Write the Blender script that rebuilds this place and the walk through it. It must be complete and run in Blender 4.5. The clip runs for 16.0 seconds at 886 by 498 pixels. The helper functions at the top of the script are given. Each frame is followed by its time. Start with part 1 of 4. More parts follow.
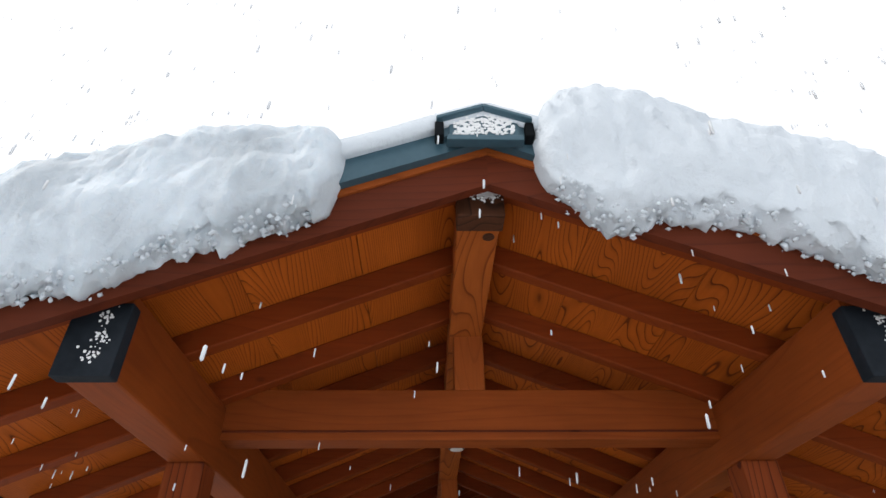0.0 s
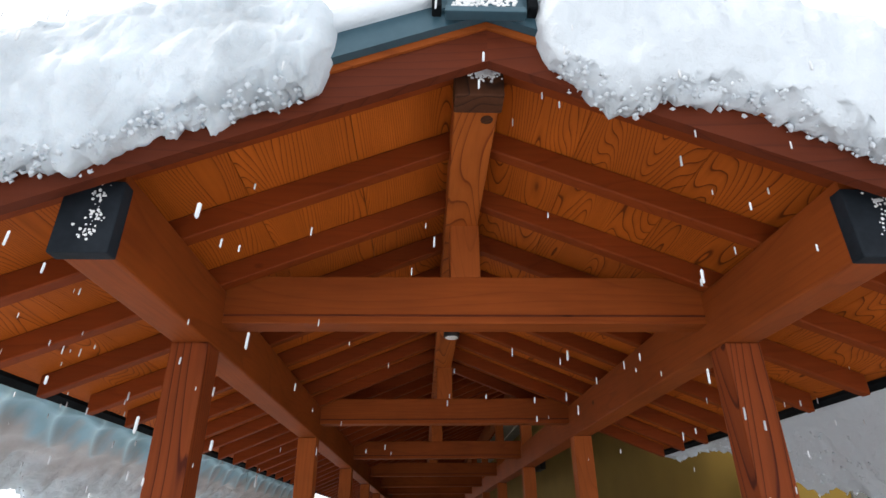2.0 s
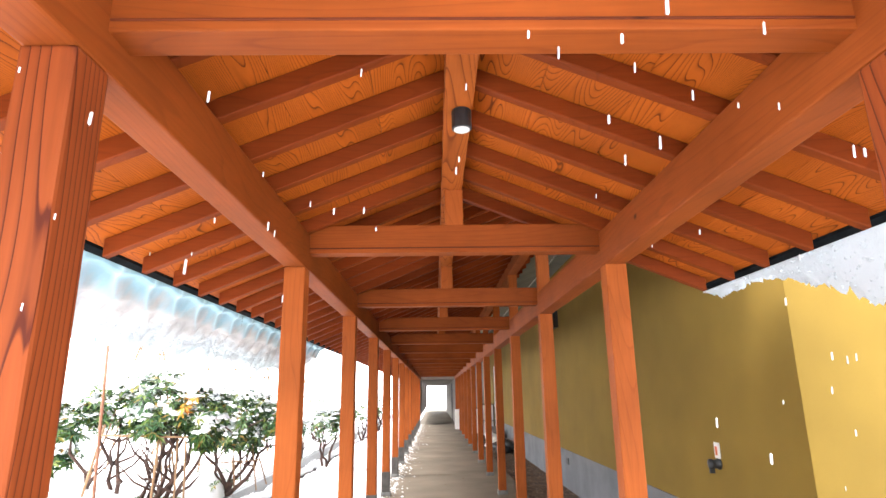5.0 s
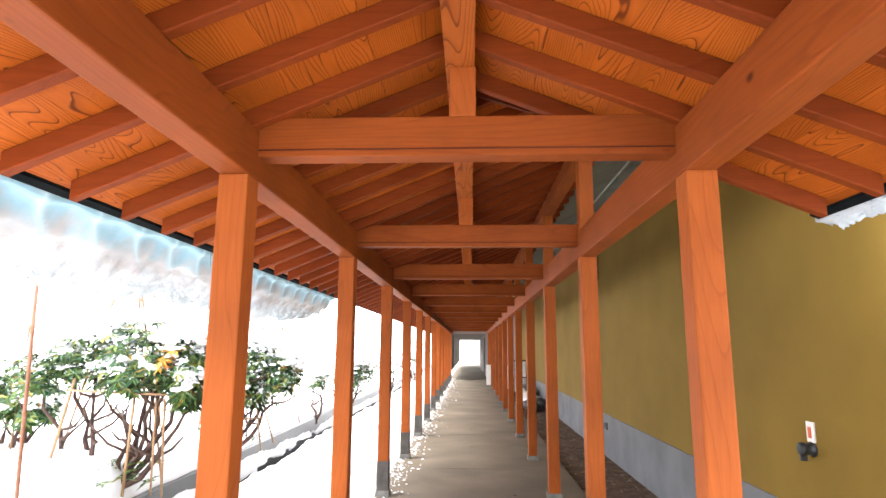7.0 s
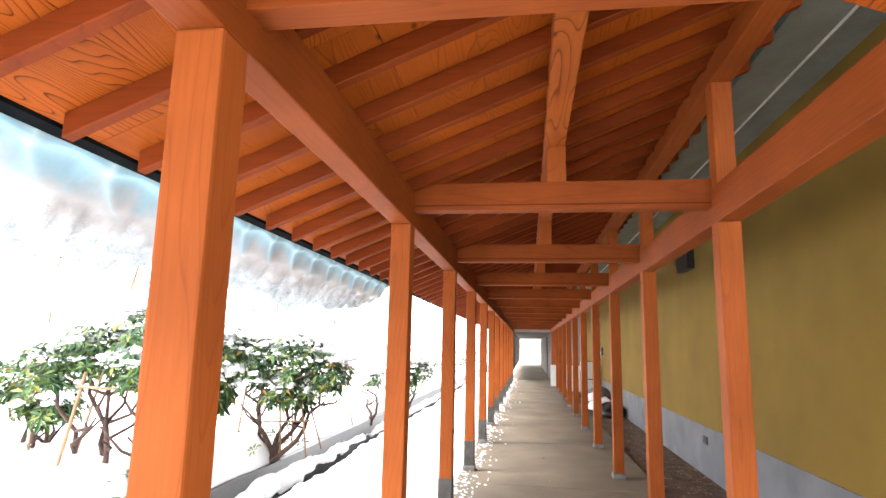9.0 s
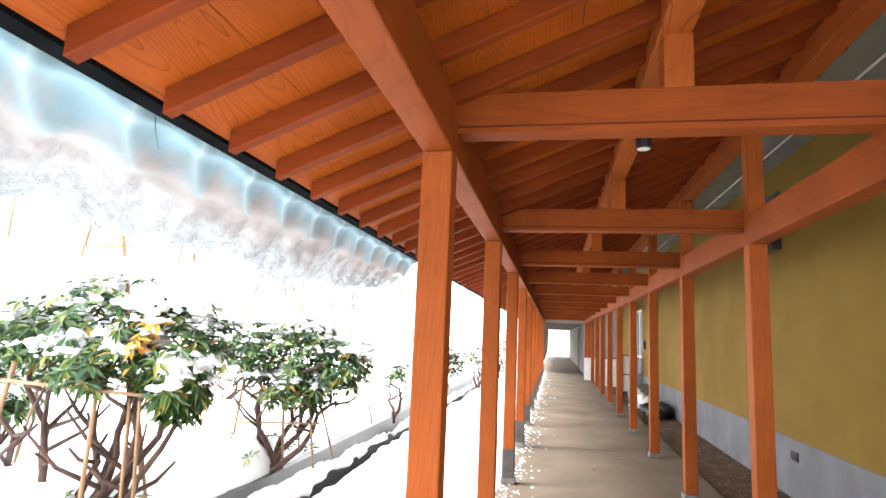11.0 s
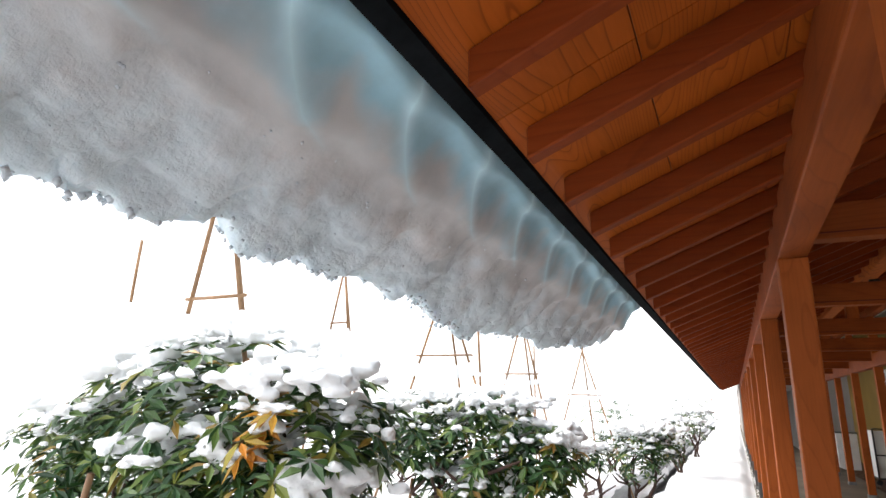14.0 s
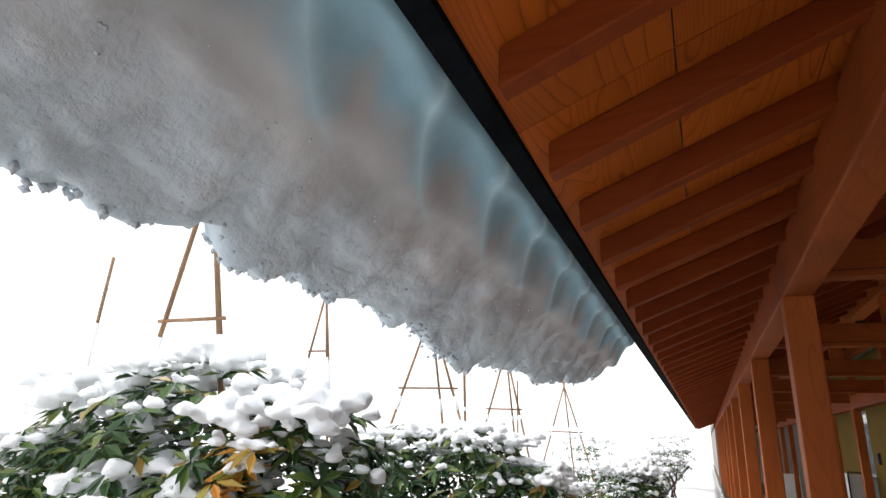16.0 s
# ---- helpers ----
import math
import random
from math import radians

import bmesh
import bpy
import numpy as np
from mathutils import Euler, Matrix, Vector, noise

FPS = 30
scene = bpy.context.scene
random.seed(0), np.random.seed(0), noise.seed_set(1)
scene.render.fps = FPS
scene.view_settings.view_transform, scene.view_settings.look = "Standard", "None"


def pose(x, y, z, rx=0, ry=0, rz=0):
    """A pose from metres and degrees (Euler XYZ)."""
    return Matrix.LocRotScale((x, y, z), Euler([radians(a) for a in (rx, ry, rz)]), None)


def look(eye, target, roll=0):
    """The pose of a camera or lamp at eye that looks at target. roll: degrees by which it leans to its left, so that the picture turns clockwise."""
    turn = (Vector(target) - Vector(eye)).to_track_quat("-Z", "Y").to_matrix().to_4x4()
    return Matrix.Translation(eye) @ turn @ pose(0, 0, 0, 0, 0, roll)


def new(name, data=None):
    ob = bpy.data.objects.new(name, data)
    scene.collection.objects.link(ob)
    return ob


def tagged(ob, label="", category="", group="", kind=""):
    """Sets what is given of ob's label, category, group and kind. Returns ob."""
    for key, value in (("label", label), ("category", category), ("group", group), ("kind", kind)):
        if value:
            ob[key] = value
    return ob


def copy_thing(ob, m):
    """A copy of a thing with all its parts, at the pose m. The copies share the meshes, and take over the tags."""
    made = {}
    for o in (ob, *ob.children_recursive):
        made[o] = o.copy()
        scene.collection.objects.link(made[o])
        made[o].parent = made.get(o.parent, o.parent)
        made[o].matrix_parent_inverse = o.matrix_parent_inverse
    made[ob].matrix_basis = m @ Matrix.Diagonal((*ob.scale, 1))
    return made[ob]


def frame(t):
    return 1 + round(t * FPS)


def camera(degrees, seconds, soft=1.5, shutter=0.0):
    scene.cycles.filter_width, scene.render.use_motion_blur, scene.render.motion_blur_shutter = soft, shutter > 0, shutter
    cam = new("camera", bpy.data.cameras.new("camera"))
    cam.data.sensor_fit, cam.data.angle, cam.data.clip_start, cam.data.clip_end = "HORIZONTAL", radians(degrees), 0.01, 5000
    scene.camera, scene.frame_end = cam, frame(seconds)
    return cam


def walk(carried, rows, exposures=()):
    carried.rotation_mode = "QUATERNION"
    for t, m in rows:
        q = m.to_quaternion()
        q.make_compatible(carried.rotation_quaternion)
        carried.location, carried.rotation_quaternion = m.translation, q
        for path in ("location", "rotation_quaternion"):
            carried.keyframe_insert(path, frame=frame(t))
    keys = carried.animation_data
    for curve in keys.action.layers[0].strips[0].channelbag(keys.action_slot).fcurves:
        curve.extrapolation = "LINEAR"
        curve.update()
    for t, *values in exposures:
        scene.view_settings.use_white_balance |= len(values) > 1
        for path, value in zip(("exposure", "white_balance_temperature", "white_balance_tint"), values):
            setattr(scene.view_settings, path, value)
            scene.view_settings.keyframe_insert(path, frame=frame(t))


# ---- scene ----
cam = camera(75.4, 16.0)
PATH = [
    (0, (-0.155, -1.92, 1.721), (-0.104, -0.296, 2.888), -0.7),
    (0.5, (-0.144, -1.914, 1.717), (-0.101, -0.259, 2.839), -0.4),
    (1, (-0.133, -1.906, 1.704), (-0.1, -0.209, 2.762), -0.1),
    (1.5, (-0.153, -1.894, 1.702), (-0.096, -0.152, 2.682), -0.4),
    (2, (-0.157, -1.88, 1.681), (-0.089, -0.085, 2.561), -0.6),
    (2.5, (-0.159, -1.865, 1.659), (-0.091, -0.016, 2.42), -0.5),
    (3, (-0.156, -1.83, 1.634), (-0.112, 0.067, 2.264), -0.9),
    (3.5, (-0.116, -1.779, 1.598), (-0.083, 0.132, 2.186), -0.9),
    (4, (-0.104, -1.646, 1.559), (-0.07, 0.274, 2.121), -0.8),
    (4.5, (-0.139, -1.368, 1.516), (-0.102, 0.556, 2.061), -0.7),
    (5, (-0.125, -1.106, 1.53), (-0.093, 0.833, 2.019), -0.8),
    (5.2, (-0.074, -0.993, 1.537), (-0.055, 0.952, 1.999), -0.7),
    (7.3, (0.026, 0.072, 1.558), (-0.1, 2.039, 1.895), 0.5),
    (7.5, (-0.001, 0.18, 1.55), (-0.152, 2.145, 1.89), 0.6),
    (8, (-0.102, 0.431, 1.527), (-0.298, 2.391, 1.876), 0.4),
    (8.5, (-0.132, 0.705, 1.529), (-0.386, 2.657, 1.883), 0.5),
    (8.7, (-0.141, 0.8, 1.531), (-0.423, 2.749, 1.877), 1.0),
    (10.8, (-0.449, 1.988, 1.544), (-0.767, 3.942, 1.824), 2.0),
    (11, (-0.458, 2.088, 1.536), (-0.841, 4.029, 1.827), 2.5),
    (11.5, (-0.531, 2.316, 1.539), (-1.065, 4.222, 1.824), 3.3),
    (12, (-0.681, 2.544, 1.52), (-1.228, 4.445, 1.813), 2.7),
    (12.5, (-0.807, 2.798, 1.552), (-1.484, 4.647, 1.9), 2.2),
    (13, (-0.964, 3.013, 1.583), (-1.759, 4.801, 1.998), 1.7),
    (13.5, (-1.118, 3.174, 1.555), (-1.923, 4.94, 2.038), 0.1),
    (14, (-1.207, 3.345, 1.579), (-2.071, 5.077, 2.084), 1.4),
    (14.5, (-1.295, 3.413, 1.594), (-2.085, 5.15, 2.191), 2.1),
    (15, (-1.354, 3.449, 1.584), (-2.107, 5.197, 2.201), 2.1),
    (15.5, (-1.328, 3.436, 1.598), (-2.107, 5.17, 2.22), 2.7),
    (16, (-1.333, 3.436, 1.593), (-2.118, 5.171, 2.203), 2.6),
]
EXPOSURES = [(0, -0.14), (1.5, -0.08), (2.0, 0.22), (2.5, 0.8), (3.0, 1.5), (3.5, 1.8), (4.0, 2.02), (5.0, 2.2), (8.0, 2.33), (11.0, 2.38), (12.0, 2.12), (13.0, 1.55), (14.0, 0.9), (14.5, 0.72), (16.0, 0.42)]
walk(cam, [(t, look(eye, target, roll)) for t, eye, target, roll in PATH], EXPOSURES)

# ---- light ----
world = bpy.data.worlds.new("overcast_sky")
scene.world = world
world.use_nodes = True
wn, wl = world.node_tree.nodes, world.node_tree.links
wn.clear()
sky = wn.new("ShaderNodeTexSky")
sky.sky_type = "NISHITA"
sky.sun_disc = False
sky.sun_elevation, sky.sun_rotation = radians(49), radians(259)
sky.air_density, sky.dust_density, sky.ozone_density = 1.0, 4.0, 1.0
veil = wn.new("ShaderNodeMixRGB")
veil.inputs[0].default_value = 0.75
veil.inputs[2].default_value = (9.6, 9.6, 9.7, 1)
wl.new(sky.outputs[0], veil.inputs[1])
bg = wn.new("ShaderNodeBackground")
bg.inputs[1].default_value = 0.155
wl.new(veil.outputs[0], bg.inputs[0])
wout = wn.new("ShaderNodeOutputWorld")
wl.new(bg.outputs[0], wout.inputs[0])

sun = new("sun", bpy.data.lights.new("sun", "SUN"))
sun.data.energy, sun.data.angle, sun.data.color = 1.3, radians(25), (1.0, 0.97, 0.93)
sun.matrix_world = look((-10, 0, 12), (0, 2, 0))


# ---- materials ----
def nodes_of(name):
    m = bpy.data.materials.new(name)
    m.use_nodes = True
    nt = m.node_tree
    return m, nt.nodes, nt.links, nt.nodes["Principled BSDF"]


def ramp(n, stops):
    r = n.new("ShaderNodeValToRGB")
    r.color_ramp.elements[0].position, r.color_ramp.elements[0].color = stops[0][0], (*stops[0][1], 1)
    r.color_ramp.elements[1].position, r.color_ramp.elements[1].color = stops[-1][0], (*stops[-1][1], 1)
    for p, c in stops[1:-1]:
        e = r.color_ramp.elements.new(p)
        e.color = (*c, 1)
    return r


def wood(name, axis, early, late, scale=9.0, rough=0.55, contrast=1.0, island=False, wear=0.0):
    """Stained softwood with long flame figure along the axis 'X', 'Y' or 'Z'."""
    early, late = tuple(c * k for c, k in zip(early, (0.79, 0.685, 0.54))), tuple(c * k for c, k in zip(late, (0.79, 0.685, 0.54)))
    m, n, l, b = nodes_of(name)
    co = n.new("ShaderNodeTexCoord")
    rnd = n.new("ShaderNodeNewGeometry") if island else n.new("ShaderNodeObjectInfo")
    out = rnd.outputs["Random Per Island"] if island else rnd.outputs["Random"]
    shift = n.new("ShaderNodeVectorMath")
    shift.operation = "SCALE"
    comb = n.new("ShaderNodeCombineXYZ")
    for k, f in enumerate((0.37, 0.61, 0.29)):
        mm = n.new("ShaderNodeMath")
        mm.operation = "MULTIPLY"
        mm.inputs[1].default_value = f * 40
        l.new(out, mm.inputs[0])
        l.new(mm.outputs[0], comb.inputs[k])
    add = n.new("ShaderNodeVectorMath")
    add.operation = "ADD"
    l.new(co.outputs["Object"], add.inputs[0])
    l.new(comb.outputs[0], add.inputs[1])
    mp = n.new("ShaderNodeMapping")
    sc = {"X": (0.13, 1, 1), "Y": (1, 0.15 if island else 0.13, 1), "Z": (1, 1, 0.13)}[axis]
    mp.inputs["Scale"].default_value = sc
    l.new(add.outputs[0], mp.inputs[0])
    # growth lines: level lines of a slow field that is drawn out along the grain, so that they close into flames
    field = n.new("ShaderNodeTexNoise")
    field.inputs["Scale"].default_value = 3.8 if island else 3.4
    field.inputs["Detail"].default_value = 1.5
    field.inputs["Roughness"].default_value = 0.45
    l.new(mp.outputs[0], field.inputs["Vector"])
    sep = n.new("ShaderNodeSeparateXYZ")
    l.new(add.outputs[0], sep.inputs[0])
    across = n.new("ShaderNodeMath")
    across.operation = "ADD"
    u, v = {"X": ("Y", "Z"), "Y": ("X", "Z"), "Z": ("X", "Y")}[axis]
    l.new(sep.outputs[u], across.inputs[0])
    l.new(sep.outputs[v], across.inputs[1])
    lines = n.new("ShaderNodeMath")
    lines.operation = "MULTIPLY_ADD"
    lines.inputs[1].default_value = scale * 1.3
    swing = n.new("ShaderNodeMath")
    swing.operation = "MULTIPLY"
    swing.inputs[1].default_value = scale * 1.5
    l.new(field.outputs["Fac"], swing.inputs[0])
    l.new(across.outputs[0], lines.inputs[0])
    l.new(swing.outputs[0], lines.inputs[2])
    wv = n.new("ShaderNodeMath")
    wv.operation = "FRACT"
    l.new(lines.outputs[0], wv.inputs[0])
    mid = tuple(e + (a - e) * 0.30 * contrast for e, a in zip(early, late))
    end = tuple(e + (a - e) * contrast for e, a in zip(early, late))
    r = ramp(n, [(0.0, early), (0.55, early), (0.84, mid), (0.92, end), (0.96, end), (1.0, early)])
    l.new(wv.outputs[0], r.inputs[0])
    # fine pores along the grain
    fine = n.new("ShaderNodeTexNoise")
    fine.inputs["Scale"].default_value = 90
    fine.inputs["Detail"].default_value = 3
    mp2 = n.new("ShaderNodeMapping")
    mp2.inputs["Scale"].default_value = tuple(0.06 if s < 1 else 1 for s in sc)
    l.new(add.outputs[0], mp2.inputs[0])
    l.new(mp2.outputs[0], fine.inputs["Vector"])
    fr = ramp(n, [(0.3, (0.91, 0.90, 0.89)), (0.7, (1.05, 1.05, 1.05))])
    l.new(fine.outputs["Fac"], fr.inputs[0])
    # patches of thicker and thinner stain
    big = n.new("ShaderNodeTexNoise")
    big.inputs["Scale"].default_value = 1.7
    big.inputs["Detail"].default_value = 4
    l.new(add.outputs[0], big.inputs["Vector"])
    br = ramp(n, [(0.3, (0.80, 0.76, 0.74)), (0.7, (1.14, 1.12, 1.1))])
    l.new(big.outputs["Fac"], br.inputs[0])
    m1 = n.new("ShaderNodeMixRGB")
    m1.blend_type = "MULTIPLY"
    m1.inputs[0].default_value = 1
    l.new(r.outputs[0], m1.inputs[1])
    l.new(fr.outputs[0], m1.inputs[2])
    m2 = n.new("ShaderNodeMixRGB")
    m2.blend_type = "MULTIPLY"
    m2.inputs[0].default_value = 1
    l.new(m1.outputs[0], m2.inputs[1])
    l.new(br.outputs[0], m2.inputs[2])
    # knots
    vo = n.new("ShaderNodeTexVoronoi")
    vo.inputs["Scale"].default_value = 2.2
    mp3 = n.new("ShaderNodeMapping")
    mp3.inputs["Scale"].default_value = tuple(0.75 if s < 1 else 1.2 for s in sc)
    l.new(add.outputs[0], mp3.inputs[0])
    l.new(mp3.outputs[0], vo.inputs["Vector"])
    kr = ramp(n, [(0.0, (0.12, 0.07, 0.05)), (0.022, (0.30, 0.2, 0.16)), (0.05, (1, 1, 1))])
    l.new(vo.outputs["Distance"], kr.inputs[0])
    m3 = n.new("ShaderNodeMixRGB")
    m3.blend_type = "MULTIPLY"
    m3.inputs[0].default_value = 1
    l.new(m2.outputs[0], m3.inputs[1])
    l.new(kr.outputs[0], m3.inputs[2])
    l.new(m3.outputs[0], b.inputs["Base Color"])
    b.inputs["Roughness"].default_value = rough + 0.1
    b.inputs["Specular IOR Level"].default_value = 0.14
    bp = n.new("ShaderNodeBump")
    bp.inputs["Strength"].default_value = 0.12
    bp.inputs["Distance"].default_value = 0.002
    l.new(wv.outputs[0], bp.inputs["Height"])
    l.new(bp.outputs[0], b.inputs["Normal"])
    return m


def mottled(name, c1, c2, scale=3.0, rough=0.7, metal=0.0, bump=0.2, fine=60.0, detail=5, dist=0.004, streak=None):
    """A surface with stains at two scales and a fine relief."""
    m, n, l, b = nodes_of(name)
    co = n.new("ShaderNodeTexCoord")
    mp = n.new("ShaderNodeMapping")
    if streak:
        mp.inputs["Scale"].default_value = streak
    l.new(co.outputs["Object"], mp.inputs[0])
    a = n.new("ShaderNodeTexNoise")
    a.inputs["Scale"].default_value, a.inputs["Detail"].default_value = scale, detail
    l.new(mp.outputs[0], a.inputs["Vector"])
    f = n.new("ShaderNodeTexNoise")
    f.inputs["Scale"].default_value, f.inputs["Detail"].default_value = fine, 4
    l.new(co.outputs["Object"], f.inputs["Vector"])
    mx = n.new("ShaderNodeMath")
    mx.operation = "MULTIPLY_ADD"
    mx.inputs[1].default_value = 0.35
    l.new(f.outputs["Fac"], mx.inputs[0])
    sub = n.new("ShaderNodeMath")
    sub.operation = "SUBTRACT"
    sub.inputs[1].default_value = 0.175
    l.new(a.outputs["Fac"], sub.inputs[0])
    l.new(sub.outputs[0], mx.inputs[2])
    r = ramp(n, [(0.3, c1), (0.7, c2)])
    l.new(mx.outputs[0], r.inputs[0])
    l.new(r.outputs[0], b.inputs["Base Color"])
    b.inputs["Roughness"].default_value, b.inputs["Metallic"].default_value = rough, metal
    bp = n.new("ShaderNodeBump")
    bp.inputs["Strength"].default_value, bp.inputs["Distance"].default_value = bump, dist
    l.new(f.outputs["Fac"], bp.inputs["Height"])
    l.new(bp.outputs[0], b.inputs["Normal"])
    return m


def snow_material(name, bump=0.5, scale=18.0, tint=(0.68, 0.71, 0.74), rough=0.6):
    m, n, l, b = nodes_of(name)
    co = n.new("ShaderNodeTexCoord")
    a = n.new("ShaderNodeTexNoise")
    a.inputs["Scale"].default_value, a.inputs["Detail"].default_value = scale, 8
    a.inputs["Roughness"].default_value = 0.62
    l.new(co.outputs["Object"], a.inputs["Vector"])
    g = n.new("ShaderNodeTexNoise")
    g.inputs["Scale"].default_value, g.inputs["Detail"].default_value = 3.0, 4
    l.new(co.outputs["Object"], g.inputs["Vector"])
    r = ramp(n, [(0.3, tuple(c * 0.94 for c in tint)), (0.7, tint)])
    l.new(g.outputs["Fac"], r.inputs[0])
    l.new(r.outputs[0], b.inputs["Base Color"])
    b.inputs["Roughness"].default_value = rough
    b.inputs["Specular IOR Level"].default_value = 0.25
    b.inputs["Subsurface Weight"].default_value = 0.0
    bp = n.new("ShaderNodeBump")
    bp.inputs["Strength"].default_value, bp.inputs["Distance"].default_value = bump, 0.02
    l.new(a.outputs["Fac"], bp.inputs["Height"])
    l.new(bp.outputs[0], b.inputs["Normal"])
    return m


BEAM_E, BEAM_L = (0.30, 0.078, 0.016), (0.17, 0.034, 0.009)
W_BEAM_Y = wood("stained_beam_along", "Y", BEAM_E, BEAM_L, 12, contrast=0.3)
W_BEAM_X = wood("stained_beam_across", "X", BEAM_E, BEAM_L, 12, contrast=0.3)
W_POST = wood("stained_post", "Z", (0.42, 0.122, 0.030), (0.21, 0.046, 0.013), 18, contrast=0.28)
W_POST_OLD = wood("weathered_post", "Z", (0.26, 0.066, 0.020), (0.075, 0.014, 0.008), 16, contrast=0.95)
W_RAFTER = wood("stained_rafter", "X", (0.25, 0.053, 0.010), (0.14, 0.026, 0.006), 10, contrast=0.3)
W_RIDGE = wood("light_ridge_beam", "Y", (0.45, 0.135, 0.030), (0.18, 0.038, 0.010), 26, contrast=0.85)
W_BOARD = wood("roof_boarding", "Y", (0.52, 0.140, 0.017), (0.10, 0.017, 0.003), 42, contrast=0.85, island=True)
W_BOARD_BACK = wood("lean_to_boarding", "Y", (0.46, 0.120, 0.015), (0.13, 0.024, 0.004), 30, contrast=0.5, island=True)
W_BARGE = wood("dark_bargeboard", "X", (0.13, 0.030, 0.013), (0.07, 0.016, 0.009), 12, contrast=0.5)
W_FASCIA = wood("pale_fascia", "X", (0.37, 0.105, 0.024), (0.2, 0.05, 0.014), 12, contrast=0.4)
W_DARK = wood("weathered_end_grain", "Z", (0.10, 0.045, 0.028), (0.04, 0.02, 0.015), 16)
# one snow in two tones; the roof copy has blue-grey shade in its colour
SNOW = snow_material("bright_snow", tint=(0.85, 0.865, 0.88))
ROOF_SNOW = snow_material("shaded_roof_snow", bump=0.8, scale=13, tint=(0.63, 0.69, 0.745))
SLAB = snow_material("overhanging_snow", bump=0.4, scale=11)
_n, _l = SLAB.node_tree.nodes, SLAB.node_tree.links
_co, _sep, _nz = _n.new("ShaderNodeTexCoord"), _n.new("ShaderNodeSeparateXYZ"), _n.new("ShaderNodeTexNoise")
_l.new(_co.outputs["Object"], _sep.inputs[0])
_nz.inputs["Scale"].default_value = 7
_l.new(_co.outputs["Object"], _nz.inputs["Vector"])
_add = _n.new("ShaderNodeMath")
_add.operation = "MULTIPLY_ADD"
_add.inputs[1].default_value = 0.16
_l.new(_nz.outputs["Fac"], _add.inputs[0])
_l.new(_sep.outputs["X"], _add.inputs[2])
# clear icy band just outside the eave, greyer snow beyond it
# grey stops paint in bounce off the wood, outer ones light coming through
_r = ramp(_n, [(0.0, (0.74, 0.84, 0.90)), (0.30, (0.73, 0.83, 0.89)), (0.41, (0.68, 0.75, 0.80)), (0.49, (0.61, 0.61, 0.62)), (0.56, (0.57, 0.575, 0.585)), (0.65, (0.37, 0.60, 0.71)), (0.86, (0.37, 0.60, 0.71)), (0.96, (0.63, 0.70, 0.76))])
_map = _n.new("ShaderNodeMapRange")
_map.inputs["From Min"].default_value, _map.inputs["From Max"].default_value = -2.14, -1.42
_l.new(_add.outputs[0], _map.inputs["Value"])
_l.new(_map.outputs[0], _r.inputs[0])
_bl = _n.new("ShaderNodeTexNoise")
_bl.inputs["Scale"].default_value, _bl.inputs["Detail"].default_value = 4.5, 6
_l.new(_co.outputs["Object"], _bl.inputs["Vector"])
_br = ramp(_n, [(0.36, (0.76, 0.76, 0.76)), (0.60, (1.0, 1.0, 1.0))])
_l.new(_bl.outputs["Fac"], _br.inputs[0])
_mx = _n.new("ShaderNodeMixRGB")
_mx.blend_type, _mx.inputs[0].default_value = "MULTIPLY", 1.0
_l.new(_r.outputs[0], _mx.inputs[1])
_l.new(_br.outputs[0], _mx.inputs[2])
# paler ice along the crest of each scallop, light through the thin ice painted in: curved bands that start at the eave,
# one for each rafter bay


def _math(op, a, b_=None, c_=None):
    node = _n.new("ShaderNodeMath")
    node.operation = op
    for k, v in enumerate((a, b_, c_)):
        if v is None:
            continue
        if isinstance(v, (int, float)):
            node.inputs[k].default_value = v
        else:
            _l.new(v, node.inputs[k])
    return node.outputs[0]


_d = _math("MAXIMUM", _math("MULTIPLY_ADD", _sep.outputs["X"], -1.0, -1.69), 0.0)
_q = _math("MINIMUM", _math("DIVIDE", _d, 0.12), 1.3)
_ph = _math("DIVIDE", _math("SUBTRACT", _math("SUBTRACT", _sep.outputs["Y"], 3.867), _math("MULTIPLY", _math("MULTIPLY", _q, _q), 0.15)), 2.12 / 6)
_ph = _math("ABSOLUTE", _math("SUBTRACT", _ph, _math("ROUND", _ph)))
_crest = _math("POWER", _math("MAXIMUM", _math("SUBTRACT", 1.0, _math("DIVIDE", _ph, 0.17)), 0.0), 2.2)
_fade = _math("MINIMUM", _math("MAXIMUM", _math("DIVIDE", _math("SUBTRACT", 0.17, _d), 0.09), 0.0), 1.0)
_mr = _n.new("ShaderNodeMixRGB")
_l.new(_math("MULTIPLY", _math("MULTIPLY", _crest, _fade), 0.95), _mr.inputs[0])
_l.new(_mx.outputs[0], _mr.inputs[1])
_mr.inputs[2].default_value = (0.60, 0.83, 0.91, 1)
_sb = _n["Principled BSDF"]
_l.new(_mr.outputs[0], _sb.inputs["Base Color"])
# translucent wet snow; no grain on the smooth ice next to the eave
_sb.inputs["Subsurface Weight"].default_value = 0.35
_sb.inputs["Subsurface Radius"].default_value = (0.7, 0.9, 1.0)
_sb.inputs["Subsurface Scale"].default_value = 0.035
_grain = [k for k in _n if k.bl_idname == "ShaderNodeBump"][0]
_off = _math("ABSOLUTE", _math("ADD", _sep.outputs["X"], 1.755))
_l.new(_math("MULTIPLY_ADD", _math("MINIMUM", _math("MAXIMUM", _math("DIVIDE", _math("SUBTRACT", _off, 0.07), 0.12), 0.0), 1.0), 0.95, 0.03), _grain.inputs["Strength"])
